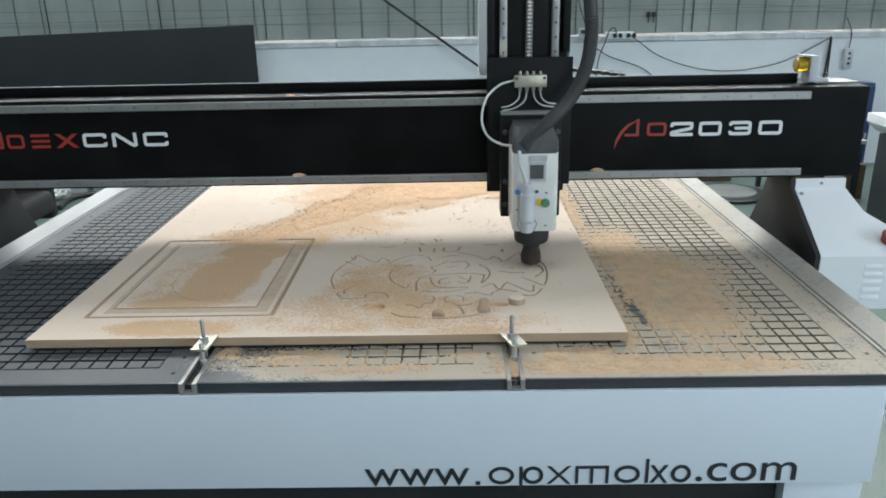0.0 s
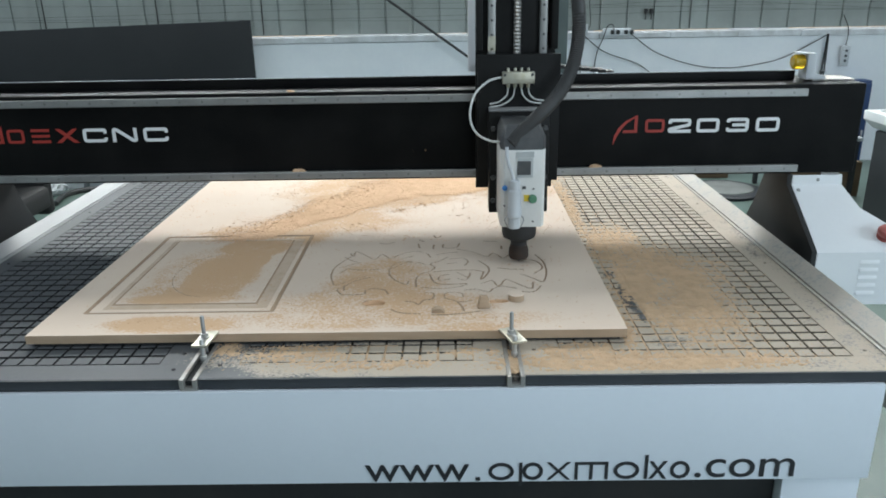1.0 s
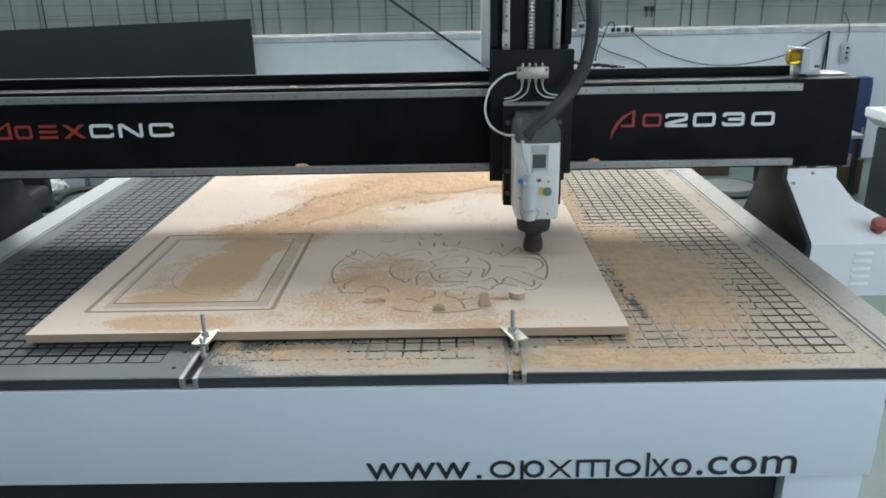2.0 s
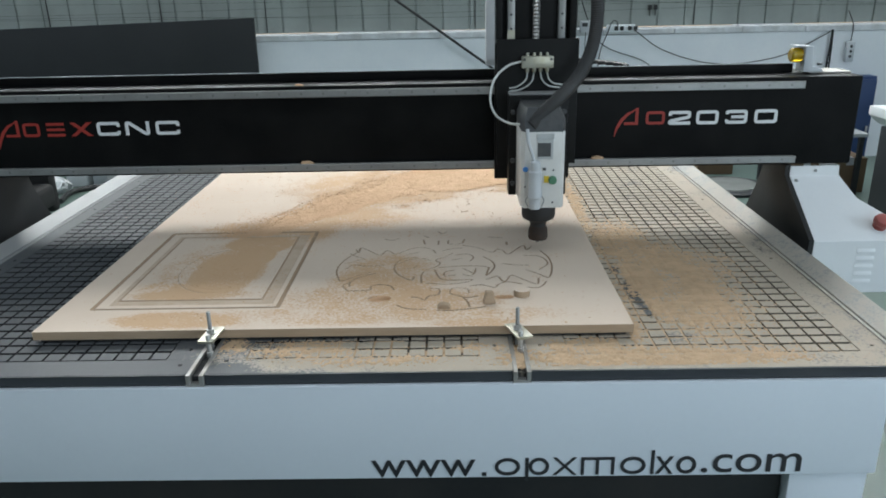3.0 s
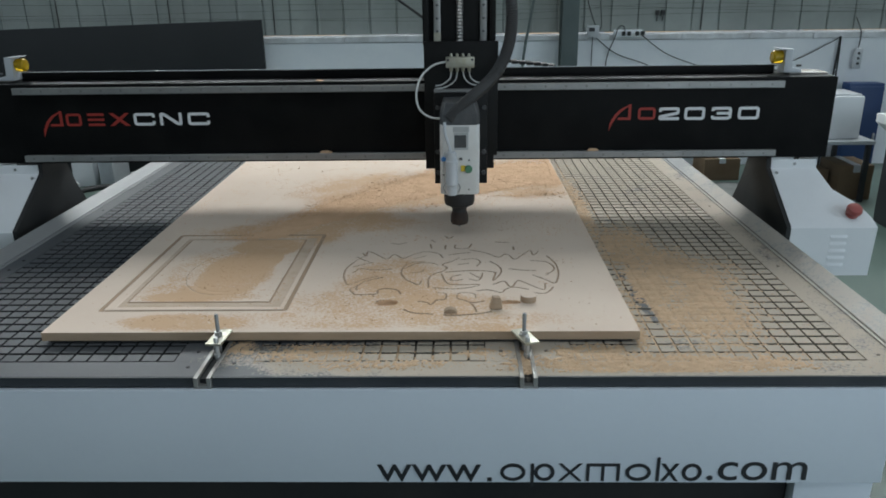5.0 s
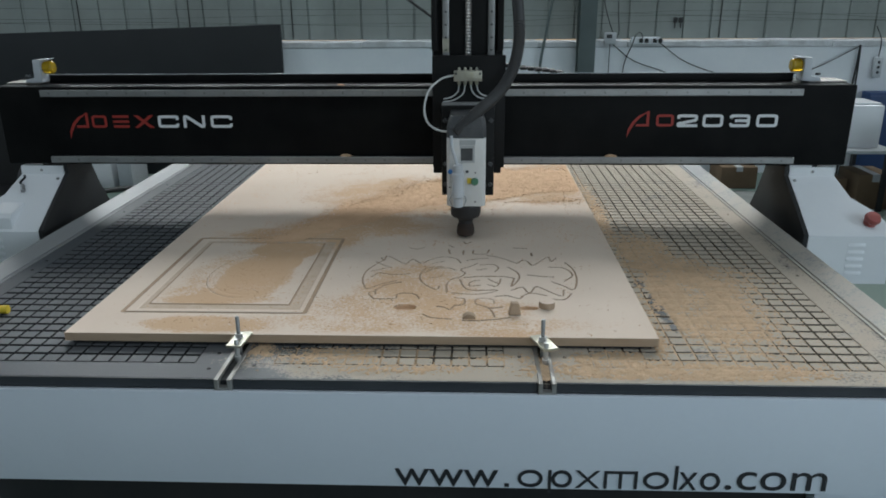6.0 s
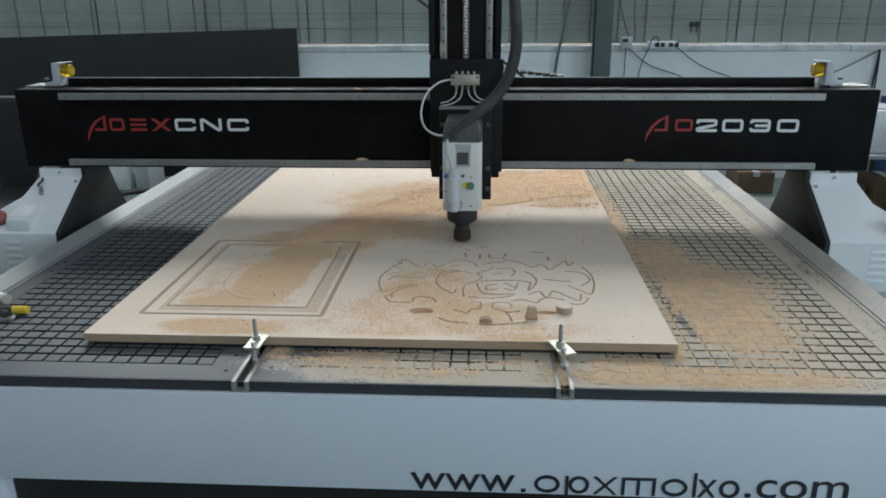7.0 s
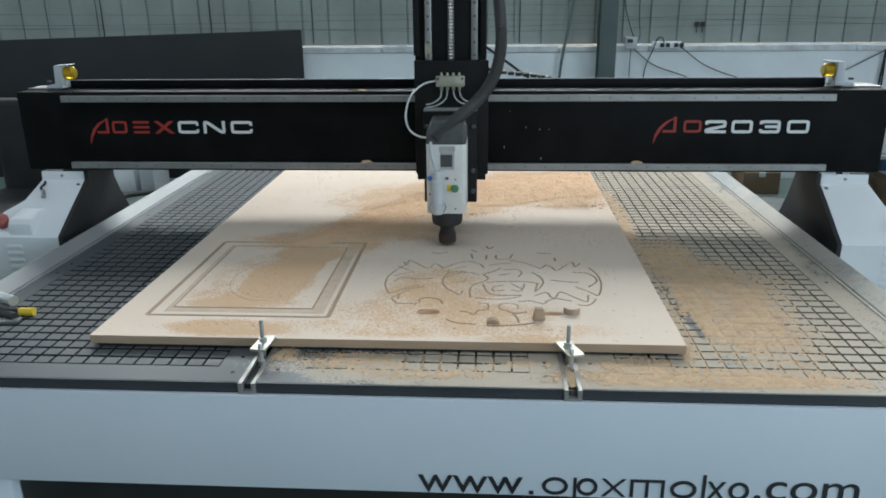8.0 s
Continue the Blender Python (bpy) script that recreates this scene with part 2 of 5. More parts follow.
# ---- mesh helpers ----
def box(bm, x0, x1, y0, y1, z0, z1, bevel=0.0, seg=2):
    c = Matrix.Translation(((x0 + x1) / 2, (y0 + y1) / 2, (z0 + z1) / 2)) @ Matrix.Diagonal((x1 - x0, y1 - y0, z1 - z0, 1))
    v = bmesh.ops.create_cube(bm, size=1, matrix=c)["verts"]
    if bevel:
        edges = list({e for q in v for e in q.link_edges})
        bmesh.ops.bevel(bm, geom=edges, offset=bevel, segments=seg, profile=0.6, affect='EDGES')
    return bm


def prism(bm, poly, axis, a, b, bevel=0.0):
    """A polygon of two coordinates, drawn out along an axis from a to b."""
    def at(p, w):
        return {'x': (w, p[0], p[1]), 'y': (p[0], w, p[1]), 'z': (p[0], p[1], w)}[axis]
    lo = [bm.verts.new(at(p, a)) for p in poly]
    hi = [bm.verts.new(at(p, b)) for p in poly]
    n = len(poly)
    faces = [bm.faces.new(lo), bm.faces.new(hi[::-1])]
    for i in range(n):
        faces.append(bm.faces.new((lo[i], hi[i], hi[(i + 1) % n], lo[(i + 1) % n])))
    bmesh.ops.recalc_face_normals(bm, faces=faces)
    if bevel:
        edges = list({e for f in faces for e in f.edges})
        bmesh.ops.bevel(bm, geom=edges, offset=bevel, segments=2, profile=0.6, affect='EDGES')
    return bm


def lathe(bm, centre, profile, seg=28, axis='z'):
    """Rings of (height, radius) round an axis, closed at both ends."""
    cx, cy, cz = centre
    rings = []
    for h, r in profile:
        ring = []
        for i in range(seg):
            a = 2 * math.pi * i / seg
            u, w = r * math.cos(a), r * math.sin(a)
            p = {'z': (cx + u, cy + w, cz + h), 'x': (cx + h, cy + u, cz + w), 'y': (cx + u, cy + h, cz + w)}[axis]
            ring.append(bm.verts.new(p))
        rings.append(ring)
    faces = []
    for a, b in zip(rings, rings[1:]):
        for i in range(seg):
            faces.append(bm.faces.new((a[i], a[(i + 1) % seg], b[(i + 1) % seg], b[i])))
    faces += [bm.faces.new(rings[0]), bm.faces.new(rings[-1])]
    bmesh.ops.recalc_face_normals(bm, faces=faces)
    return bm


def smooth_line(pts, steps=8):
    """Points on a smooth curve through the given ones."""
    p = [Vector(q) for q in pts]
    p = [p[0] * 2 - p[1]] + p + [p[-1] * 2 - p[-2]]
    out = []
    for i in range(1, len(p) - 2):
        for k in range(steps):
            t = k / steps
            a, b, c, d = p[i - 1:i + 3]
            out.append(0.5 * ((2 * b) + (c - a) * t + (2 * a - 5 * b + 4 * c - d) * t * t + (3 * b - a - 3 * c + d) * t ** 3))
    return out + [p[-2]]


def tube(bm, pts, radius, seg=10, ribs=0.0, steps=8):
    """A round tube along a smooth curve; ribs: how far every other ring stands proud."""
    line = smooth_line(pts, steps) if steps else [Vector(q) for q in pts]
    rings, up = [], Vector((0.13, 0.92, 0.31)).normalized()
    for i, p in enumerate(line):
        t = (line[min(i + 1, len(line) - 1)] - line[max(i - 1, 0)]).normalized()
        s = t.cross(up)
        if s.length < 1e-3:
            s = t.cross(Vector((1, 0, 0)))
        s.normalize()
        w = t.cross(s)
        r = radius + (ribs if i % 2 else 0)
        rings.append([bm.verts.new(p + r * (math.cos(a) * s + math.sin(a) * w)) for a in (2 * math.pi * k / seg for k in range(seg))])
    faces = []
    for a, b in zip(rings, rings[1:]):
        for i in range(seg):
            faces.append(bm.faces.new((a[i], a[(i + 1) % seg], b[(i + 1) % seg], b[i])))
    faces += [bm.faces.new(rings[0]), bm.faces.new(rings[-1])]
    bmesh.ops.recalc_face_normals(bm, faces=faces)
    return bm


def mesh_of(name, bm, mat, smooth=True):
    me = bpy.data.meshes.new(name)
    bm.to_mesh(me)
    bm.free()
    for m in (mat if isinstance(mat, (list, tuple)) else [mat]):
        me.materials.append(m)
    if smooth:
        me.shade_smooth()
        me.set_sharp_from_angle(angle=radians(32))
    return me


def part(name, bm, mat, parent=None, label=""):
    ob = new(name, mesh_of(name, bm, mat))
    ob.parent = parent
    return tagged(ob, label)


def thing(name, label, category, group="", kind="", m=None):
    ob = new(name)
    ob.empty_display_size = 0.05
    if m:
        ob.matrix_world = m
    return tagged(ob, label, category, group, kind)


def grid_mesh(name, xs, ys, z, keep, mats, index=None):
    """A surface over a grid of places, with the faces that keep allows."""
    nx, ny = len(xs), len(ys)
    X, Y = np.meshgrid(xs, ys)
    co = np.stack([X.ravel(), Y.ravel(), z.ravel()], 1)
    i, j = np.meshgrid(np.arange(nx - 1), np.arange(ny - 1))
    a = (j * nx + i).ravel()
    quads = np.stack([a, a + 1, a + nx + 1, a + nx], 1)[keep.ravel()]
    used, inv = np.unique(quads, return_inverse=True)
    me = bpy.data.meshes.new(name)
    me.from_pydata(co[used].tolist(), [], inv.reshape(-1, 4).tolist())
    for m in mats:
        me.materials.append(m)
    if index is not None:
        me.polygons.foreach_set("material_index", index.ravel()[keep.ravel()].astype(np.int32))
    me.shade_smooth()
    me.update()
    return me


def ripple(x, y, scale, octaves=3, seed=0):
    """Smooth noise over arrays of places, about -1 to 1."""
    rng = np.random.RandomState(seed)
    out, amp = 0 * x, 1.0
    for k in range(octaves):
        for _ in range(5):
            a, ph = rng.uniform(0, 2 * math.pi), rng.uniform(0, 6.28)
            f = scale * 2 ** k * rng.uniform(0.7, 1.4)
            out = out + amp * np.sin(f * (x * math.cos(a) + y * math.sin(a)) + ph + 1.5 * np.sin(f * 0.6 * (y * math.cos(a) - x * math.sin(a)) + ph * 2))
        amp *= 0.6
    return out / 5


# ---- the hall ----
def build_hall():
    bm = bmesh.new()
    box(bm, -6.2, 7.2, -7.2, 5.3, -0.2, 0.0)
    tagged(part("floor", bm, FLOOR), "worn green painted concrete factory floor", "floor", kind="structure")
    bm = bmesh.new()
    box(bm, -6.2, 7.2, 5.0, 5.24, 0.0, 1.045)
    wall = tagged(part("wall_north", bm, DADO), "whitewashed low masonry wall below metal cladding", "wall", kind="structure")
    random.seed(4)
    x = -6.2
    while x < 7.2:
        w = random.uniform(0.3, 0.9)
        bm = bmesh.new()
        box(bm, x, min(x + w - 0.004, 7.2), 4.980 + random.uniform(0, 0.010), 5.24, 1.0455 + random.uniform(0, 0.006), 1.098 + random.uniform(-0.007, 0.006), 0.003, 1)
        part("coping_stone", bm, CEMENT, wall, "rough whitewashed cement coping")
        x += w
    for z0, z1 in ((1.106, 3.25), (4.85, 6.0)):
        x = -6.2
        while x < 7.1:
            prof = [(x + rib * 0.221 + dx, 5.10 + dy) for rib in range(4) for dx, dy in ((0, 0), (0.188, 0), (0.191, 0.010), (0.202, 0.012), (0.205, -0.003), (0.216, -0.003))]
            prof.append((x + 0.8835, 5.10))
            bm = bmesh.new()
            lo = [bm.verts.new((p[0], p[1], z0)) for p in prof]
            hi = [bm.verts.new((p[0], p[1], z1)) for p in prof]
            for k in range(len(prof) - 1):
                bm.faces.new((lo[k], lo[k + 1], hi[k + 1], hi[k]))
            box(bm, x, x + 0.8835, 5.115, 5.13, z0, z1)
            part("cladding_sheet", bm, CLAD, wall, "ribbed grey-green metal cladding sheet")
            x += 0.884
        for x in (-3.09, -2.15, -1.28, 0.45, 2.25, 4.05):
            bm = bmesh.new()
            box(bm, x, x + 0.007, 5.088, 5.094, z0 + 0.01, z1 - 0.01)
            part("lap_seam", bm, CABLE, wall, "dark lap seam between sheets")
    win = tagged(thing("window_1", "high band of clear hall windows", "window", kind="structure"))
    for i in range(9):
        bm = bmesh.new()
        x0 = -5.2 + i * 1.35
        for a, b, c, d in ((x0, x0 + 1.35, 3.25, 3.31), (x0, x0 + 1.35, 4.79, 4.85), (x0, x0 + 0.05, 3.31, 4.79), (x0 + 1.30, x0 + 1.35, 3.31, 4.79)):
            box(bm, a, b, 5.06, 5.14, c, d)
        fr = part("window_frame", bm, COLUMN, win)
        bm = bmesh.new()
        box(bm, x0 + 0.052, x0 + 1.298, 5.098, 5.102, 3.312, 4.788)
        pane = part("pane", bm, GLASS, fr, "clear window pane")
        pane.visible_shadow = False
    # unseen west wall; its window is made up for the fill lamp
    bm = bmesh.new()
    for y0, y1, z0, z1 in ((-7.2, 0.0, 0, 6), (3.4, 5.3, 0, 6), (0.0, 3.4, 0, 1.7), (0.0, 3.4, 4.1, 6)):
        box(bm, -6.3, -6.2, y0, y1, z0, z1)
    tagged(part("wall_west", bm, CONC), "unseen plain grey plastered wall with a wide added window", "wall", kind="structure")
    west = tagged(thing("added_window_3", "unseen side window added to hold a fill lamp", "window", kind="structure"))
    for y0, y1, z0, z1 in ((0.0, 3.4, 1.7, 1.76), (0.0, 3.4, 4.04, 4.1), (0.0, 0.06, 1.76, 4.04), (3.34, 3.4, 1.76, 4.04), (1.67, 1.73, 1.76, 4.04)):
        bm = bmesh.new()
        box(bm, -6.29, -6.21, y0, y1, z0, z1)
        part("window_frame", bm, COLUMN, west)
    # unseen east wall, its window likewise added for fill
    bm = bmesh.new()
    for y0, y1, z0, z1 in ((-7.2, -5.3, 0, 6), (-1.5, 5.3, 0, 6), (-5.3, -1.5, 0, 1.2), (-5.3, -1.5, 4.0, 6)):
        box(bm, 7.2, 7.3, y0, y1, z0, z1)
    tagged(part("wall_east", bm, CONC), "unseen plain grey plastered wall with a wide added window", "wall", kind="structure")
    side = tagged(thing("added_window_2", "unseen side window added to hold a fill lamp", "window", kind="structure"))
    for y0, y1, z0, z1 in ((-5.3, -1.5, 1.2, 1.26), (-5.3, -1.5, 3.94, 4.0), (-5.3, -5.24, 1.26, 3.94), (-1.56, -1.5, 1.26, 3.94), (-3.43, -3.37, 1.26, 3.94)):
        bm = bmesh.new()
        box(bm, 7.21, 7.29, y0, y1, z0, z1)
        part("window_frame", bm, COLUMN, side)
    # unseen south wall; the door opening is added to let fill in
    bm = bmesh.new()
    for x0, x1, z0, z1 in ((-6.2, 0.2, 0, 6), (5.0, 7.2, 0, 6), (0.2, 5.0, 4.1, 6)):
        box(bm, x0, x1, -7.2, -7.05, z0, z1)
    tagged(part("wall_south", bm, CONC), "unseen plain grey plastered wall with an added wide door opening", "wall", kind="structure")
    # unseen roof with an opening added for the overhead fill
    bm = bmesh.new()
    for x0, x1, y0, y1 in ((-6.2, 7.2, -7.2, -2.4), (-6.2, 7.2, -1.0, 5.3), (-6.2, -3.5, -2.4, -1.0), (4.7, 7.2, -2.4, -1.0)):
        box(bm, x0, x1, y0, y1, 6.0, 6.1)
    tagged(part("ceiling", bm, CONC), "unseen pale grey hall roof with an added long opening", "ceiling", kind="structure")
    # steel column with flanges
    bm = bmesh.new()
    box(bm, 1.074, 1.205, 4.80, 4.815, 0, 6)
    box(bm, 1.074, 1.205, 4.955, 4.97, 0, 6)
    box(bm, 1.132, 1.147, 4.815, 4.955, 0, 6)
    tagged(part("steel_column", bm, COLUMN), "grey-green painted steel H-column against the wall", "column", kind="structure")


def build_wall_things():
    # charcoal sheet leaning against the far wall
    bm = bmesh.new()
    prism(bm, ((-4.6, 0.0), (-1.335, 0.0), (-1.335, 1.242), (-4.6, 1.160)), 'y', 4.90, 4.93, 0.004)
    tagged(part("dark_board", bm, SHEET), "large charcoal grey sheet standing against the wall", "board")
    # strut crossing the wall
    bm = bmesh.new()
    tube(bm, [(-0.40, 4.9, 1.508), (0.534, 4.9, 0.848), (0.98, 4.9, 0.533), (1.735, 4.9, 0.0)], 0.011, 8, steps=0)
    tagged(part("leaning_rod", bm, CABLE), "thin dark metal rod leaning across the wall", "rod")
    bm = bmesh.new()
    tube(bm, [(0.90, 4.95, 1.62), (0.84, 4.95, 1.25), (0.78, 4.95, 0.85), (0.74, 4.95, 0.0)], 0.011, 8)
    tagged(part("green_cable", bm, COLUMN), "dull green cable hanging down the wall", "cable")
    # socket box and power strip
    sock = thing("socket_box", "grey-white socket box on the wall above the coping", "socket")
    bm = bmesh.new(); box(bm, 1.30, 1.395, 4.955, 4.985, 1.075, 1.165, 0.006); part("body", bm, GREYPL, sock)
    bm = bmesh.new(); box(bm, 1.315, 1.36, 4.948, 4.955, 1.12, 1.15, 0.003); part("cover", bm, DCASE, sock, "dark socket insert")
    strip = thing("power_strip", "white power strip with black plugs on the coping", "power strip")
    bm = bmesh.new(); box(bm, 1.515, 1.745, 4.95, 4.985, 1.075, 1.130, 0.006); part("body", bm, DADO, strip)
    for x in (1.59, 1.635, 1.70, 1.745):
        bm = bmesh.new(); box(bm, x - 0.014, x + 0.014, 4.925, 4.95, 1.085, 1.118, 0.005); part("plug", bm, CABLE, strip, "black plug")
    hook = thing("wall_clip", "pair of small dark clips on the cladding", "clip")
    for x in (1.885, 1.93):
        bm = bmesh.new(); box(bm, x - 0.014, x + 0.014, 5.06, 5.095, 1.235, 1.275, 0.005); box(bm, x - 0.004, x + 0.004, 5.075, 5.083, 1.19, 1.236)
        part("clip", bm, CABLE, hook)
    wires = [
        ("cable", [(1.74, 4.94, 1.085), (1.96, 4.95, 0.935), (2.27, 4.96, 0.830), (2.55, 4.97, 0.800), (2.80, 4.97, 0.825), (3.03, 4.97, 0.885), (3.345, 4.97, 1.05)], 0.0042, "black cable sagging along the white wall"),
        ("cable", [(1.37, 4.95, 1.07), (1.545, 4.96, 0.942), (1.83, 4.97, 0.838), (2.0, 4.96, 0.70)], 0.0042, "black cable drooping from the socket box"),
        ("cable", [(1.345, 4.95, 1.075), (1.345, 4.96, 0.95), (1.35, 4.97, 0.60)], 0.0036, "thin black cable hanging straight down"),
        ("cable", [(1.60, 4.93, 1.12), (1.585, 4.93, 1.16), (1.55, 4.94, 1.15), (1.52, 4.95, 1.06), (1.47, 4.97, 0.90), (1.45, 4.97, 0.60)], 0.0042, "black looped cable from the power strip"),
        ("cable", [(1.29, 5.05, 1.62), (1.30, 5.05, 1.40), (1.34, 5.0, 1.24), (1.37, 4.98, 1.16)], 0.0042, "black cable coming down the cladding"),
        ("cable", [(1.41, 5.06, 1.62), (1.415, 5.06, 1.35), (1.42, 5.0, 1.17), (1.40, 4.98, 1.13)], 0.0036, "thin cable coming down the cladding"),
        ("cable", [(3.35, 4.97, 1.06), (3.345, 4.97, 0.90), (3.331, 4.97, 0.55), (3.33, 4.97, 0.0)], 0.008, "thick dark cable running down the wall"),
        ("cable", [(3.352, 4.968, 1.06), (3.36, 4.97, 0.80), (3.352, 4.97, 0.50), (3.35, 4.97, 0.0)], 0.007, "dark cable running down the wall"),
        ("cable", [(3.51, 5.08, 1.20), (3.512, 4.975, 1.09), (3.508, 4.97, 0.96)], 0.0042, "short cable of a hanging switch"),
        ("cable", [(-5.5, 5.07, 1.29), (-2.5, 5.07, 1.24), (0.4, 5.07, 1.25), (2.2, 5.07, 1.33), (4.5, 5.07, 1.22), (7.0, 5.07, 1.2)], 0.0010, "thin wire strung along the cladding"),
        ("cable", [(-5.5, 5.07, 1.245), (-2.8, 5.07, 1.262), (0.2, 5.07, 1.21), (2.4, 5.07, 1.25), (7.0, 5.07, 1.24)], 0.0010, "thin wire strung along the cladding"),
        ("cable", [(-5.5, 5.07, 1.31), (-3.0, 5.07, 1.285), (-0.6, 5.07, 1.31), (2.0, 5.07, 1.29), (7.0, 5.07, 1.33)], 0.0010, "thin wire strung along the cladding"),
        ("cable", [(-5.5, 5.07, 1.40), (-2.2, 5.07, 1.36), (0.6, 5.07, 1.34), (2.6, 5.07, 1.27), (4.2, 5.07, 1.24), (7.0, 5.07, 1.30)], 0.0010, "thin wire strung along the cladding"),
        ("cable", [(0.2, 5.07, 1.43), (1.6, 5.07, 1.40), (3.0, 5.07, 1.385), (5.0, 5.07, 1.40)], 0.0010, "thin wire strung along the cladding"),
    ]
    for name, pts, r, label in wires:
        bm = bmesh.new()
        tube(bm, pts, r, 8)
        tagged(part(name, bm, CABLE), label, "cable", "wall cables")
    sw = thing("pendant_switch", "white pendant switch hanging on the wall", "switch")
    bm = bmesh.new(); box(bm, 3.475, 3.540, 4.945, 4.98, 0.80, 0.965, 0.012); part("body", bm, GREYPL, sw)
    for z in (0.845, 0.885, 0.925):
        bm = bmesh.new(); lathe(bm, (3.508, 4.946, z), ((-0.006, 0.010), (0, 0.012)), 12, 'y'); part("button", bm, DCASE, sw)


def build_floor_things():
    # blue locker and the white appliance on a bench before it
    lock = thing("blue_cabinet", "shallow blue painted metal cabinet against the wall", "cabinet")
    bm = bmesh.new(); box(bm, 3.41, 3.69, 4.815, 4.94, 0.0, 0.70, 0.006); part("body", bm, BLUE, lock)
    for x in (3.414,):
        bm = bmesh.new(); box(bm, x, x + 0.272, 4.80, 4.815, 0.03, 0.675, 0.004); d = part("door", bm, BLUE, lock)
        bm = bmesh.new(); box(bm, x + 0.235, x + 0.250, 4.785, 4.80, 0.20, 0.30, 0.003); part("handle", bm, STEEL, d, "steel handle")
    bench = thing("bench", "low grey work bench with thin steel legs", "bench")
    bm = bmesh.new(); box(bm, 2.58, 3.125, 3.78, 4.30, 0.415, 0.440, 0.003); part("top", bm, GREYPL, bench)
    for x in (2.61, 3.095):
        for yy in (3.81, 4.27):
            bm = bmesh.new(); box(bm, x - 0.015, x + 0.015, yy - 0.015, yy + 0.015, 0, 0.415); part("leg", bm, DCASE, bench)
    app = thing("white_box", "white metal appliance box on the bench", "appliance")
    bm = bmesh.new(); box(bm, 2.80, 3.045, 3.86, 4.16, 0.4405, 0.735, 0.015); part("body", bm, COVER, app)
    bm = bmesh.new(); box(bm, 2.815, 3.030, 3.88, 4.14, 0.735, 0.748, 0.006); part("lid", bm, GREYPL, app)
    for n, (x, yy, w, d, h) in enumerate(((2.19, 4.45, 0.28, 0.30, 0.17), (1.66, 4.55, 0.36, 0.30, 0.20), (2.95, 3.86, 0.24, 0.30, 0.25), (2.70, 3.95, 0.22, 0.24, 0.20))):
        bx = thing("cardboard_box", "closed brown cardboard box on the floor", "box", "cardboard boxes")
        bm = bmesh.new(); box(bm, x, x + w, yy, yy + d, 0, h, 0.004); part("carton", bm, CARD, bx)
        bm = bmesh.new(); box(bm, x + w / 2 - 0.025, x + w / 2 + 0.025, yy - 0.001, yy + d + 0.001, h * 0.8, h + 0.002); part("tape", bm, GREYPL, bx, "packing tape")
    disc = thing("floor_disc", "round grey metal plate lying on the floor", "plate")
    bm = bmesh.new(); lathe(bm, (2.30, 4.03, 0), ((0, 0.26), (0.02, 0.27), (0.025, 0.262)), 40); part("plate", bm, DCASE, disc)
    bm = bmesh.new(); lathe(bm, (2.30, 4.03, 0.026), ((0, 0.20), (0.01, 0.195)), 40); part("top", bm, DISC, disc)
    # control case with a white tilted top
    case = thing("control_case", "black machine case with a white raised rim top", "machine")
    bm = bmesh.new(); box(bm, 2.955, 3.62, 2.80, 3.36, 0.0, 0.575, 0.01); part("body", bm, DCASE, case)
    bm = bmesh.new(); prism(bm, ((2.895, 0.640), (2.965, 0.580), (3.61, 0.580), (3.68, 0.640), (3.68, 0.695), (2.895, 0.695)), 'y', 2.74, 3.42, 0.006)
    top = part("top", bm, COVER, case, "white flared top")
    bm = bmesh.new(); box(bm, 2.96, 3.61, 2.81, 3.35, 0.6955, 0.701); part("tray", bm, GREYPL, top)
    # things beyond the bench on the other side
    for x, yy, w, h, lab in ((-2.83, 4.40, 0.17, 0.30, "white upright metal box on the floor"), (-2.615, 4.40, 0.115, 0.28, "grey upright metal box on the floor")):
        bx = thing("metal_box", lab, "box")
        bm = bmesh.new(); box(bm, x, x + w, yy, yy + 0.3, 0, h, 0.006); part("body", bm, COVER if "white" in lab else GREYPL, bx)
        bm = bmesh.new(); box(bm, x + 0.01, x + w - 0.01, yy - 0.004, yy, 0.04, h - 0.04, 0.001); part("door", bm, COVER if "white" in lab else GREYPL, bx)
    bm = bmesh.new(); tube(bm, [(-2.25, 4.36, 0.02), (-2.48, 4.33, 0.02), (-2.64, 4.24, 0.02), (-2.68, 4.10, 0.02), (-2.64, 3.90, 0.02)], 0.02, 10)
    tagged(part("floor_hose", bm, HOSE), "black hose lying on the green floor", "hose")
    bm = bmesh.new()
    bmesh.ops.create_icosphere(bm, subdivisions=4, radius=1.0)
    for v in bm.verts:
        n = v.co.normalized()
        v.co = n * (1 + 0.30 * (1 - abs(noise.noise(n * 2.6)) * 2.2) + 0.10 * (1 - abs(noise.noise(n * 6.5 + Vector((3, 1, 2)))) * 2))
        v.co = Vector((v.co.x * 0.115, v.co.y * 0.075, max(v.co.z, -0.8) * 0.062 + 0.0496))
    bag = thing("plastic_bag", "crumpled pale plastic bag lying on the floor", "bag", m=pose(-2.86, 4.22, 0.0, 0, 0, 8))
    part("bag", bm, COVER, bag)
    seat = thing("office_chair", "black padded chair beside the machine", "chair")
    bm = bmesh.new(); box(bm, -2.35, -1.78, 1.75, 2.32, 0.44, 0.56, 0.04, 4); part("seat", bm, RUBBER, seat)
    bm = bmesh.new(); box(bm, -2.33, -1.80, 2.305, 2.385, 0.40, 1.02, 0.035, 4); part("backrest", bm, RUBBER, seat)
    bm = bmesh.new(); lathe(bm, (-2.08, 2.02, 0), ((0.06, 0.03), (0.46, 0.025)), 16); part("column", bm, DCASE, seat)
    for k in range(5):
        a = 2 * math.pi * k / 5
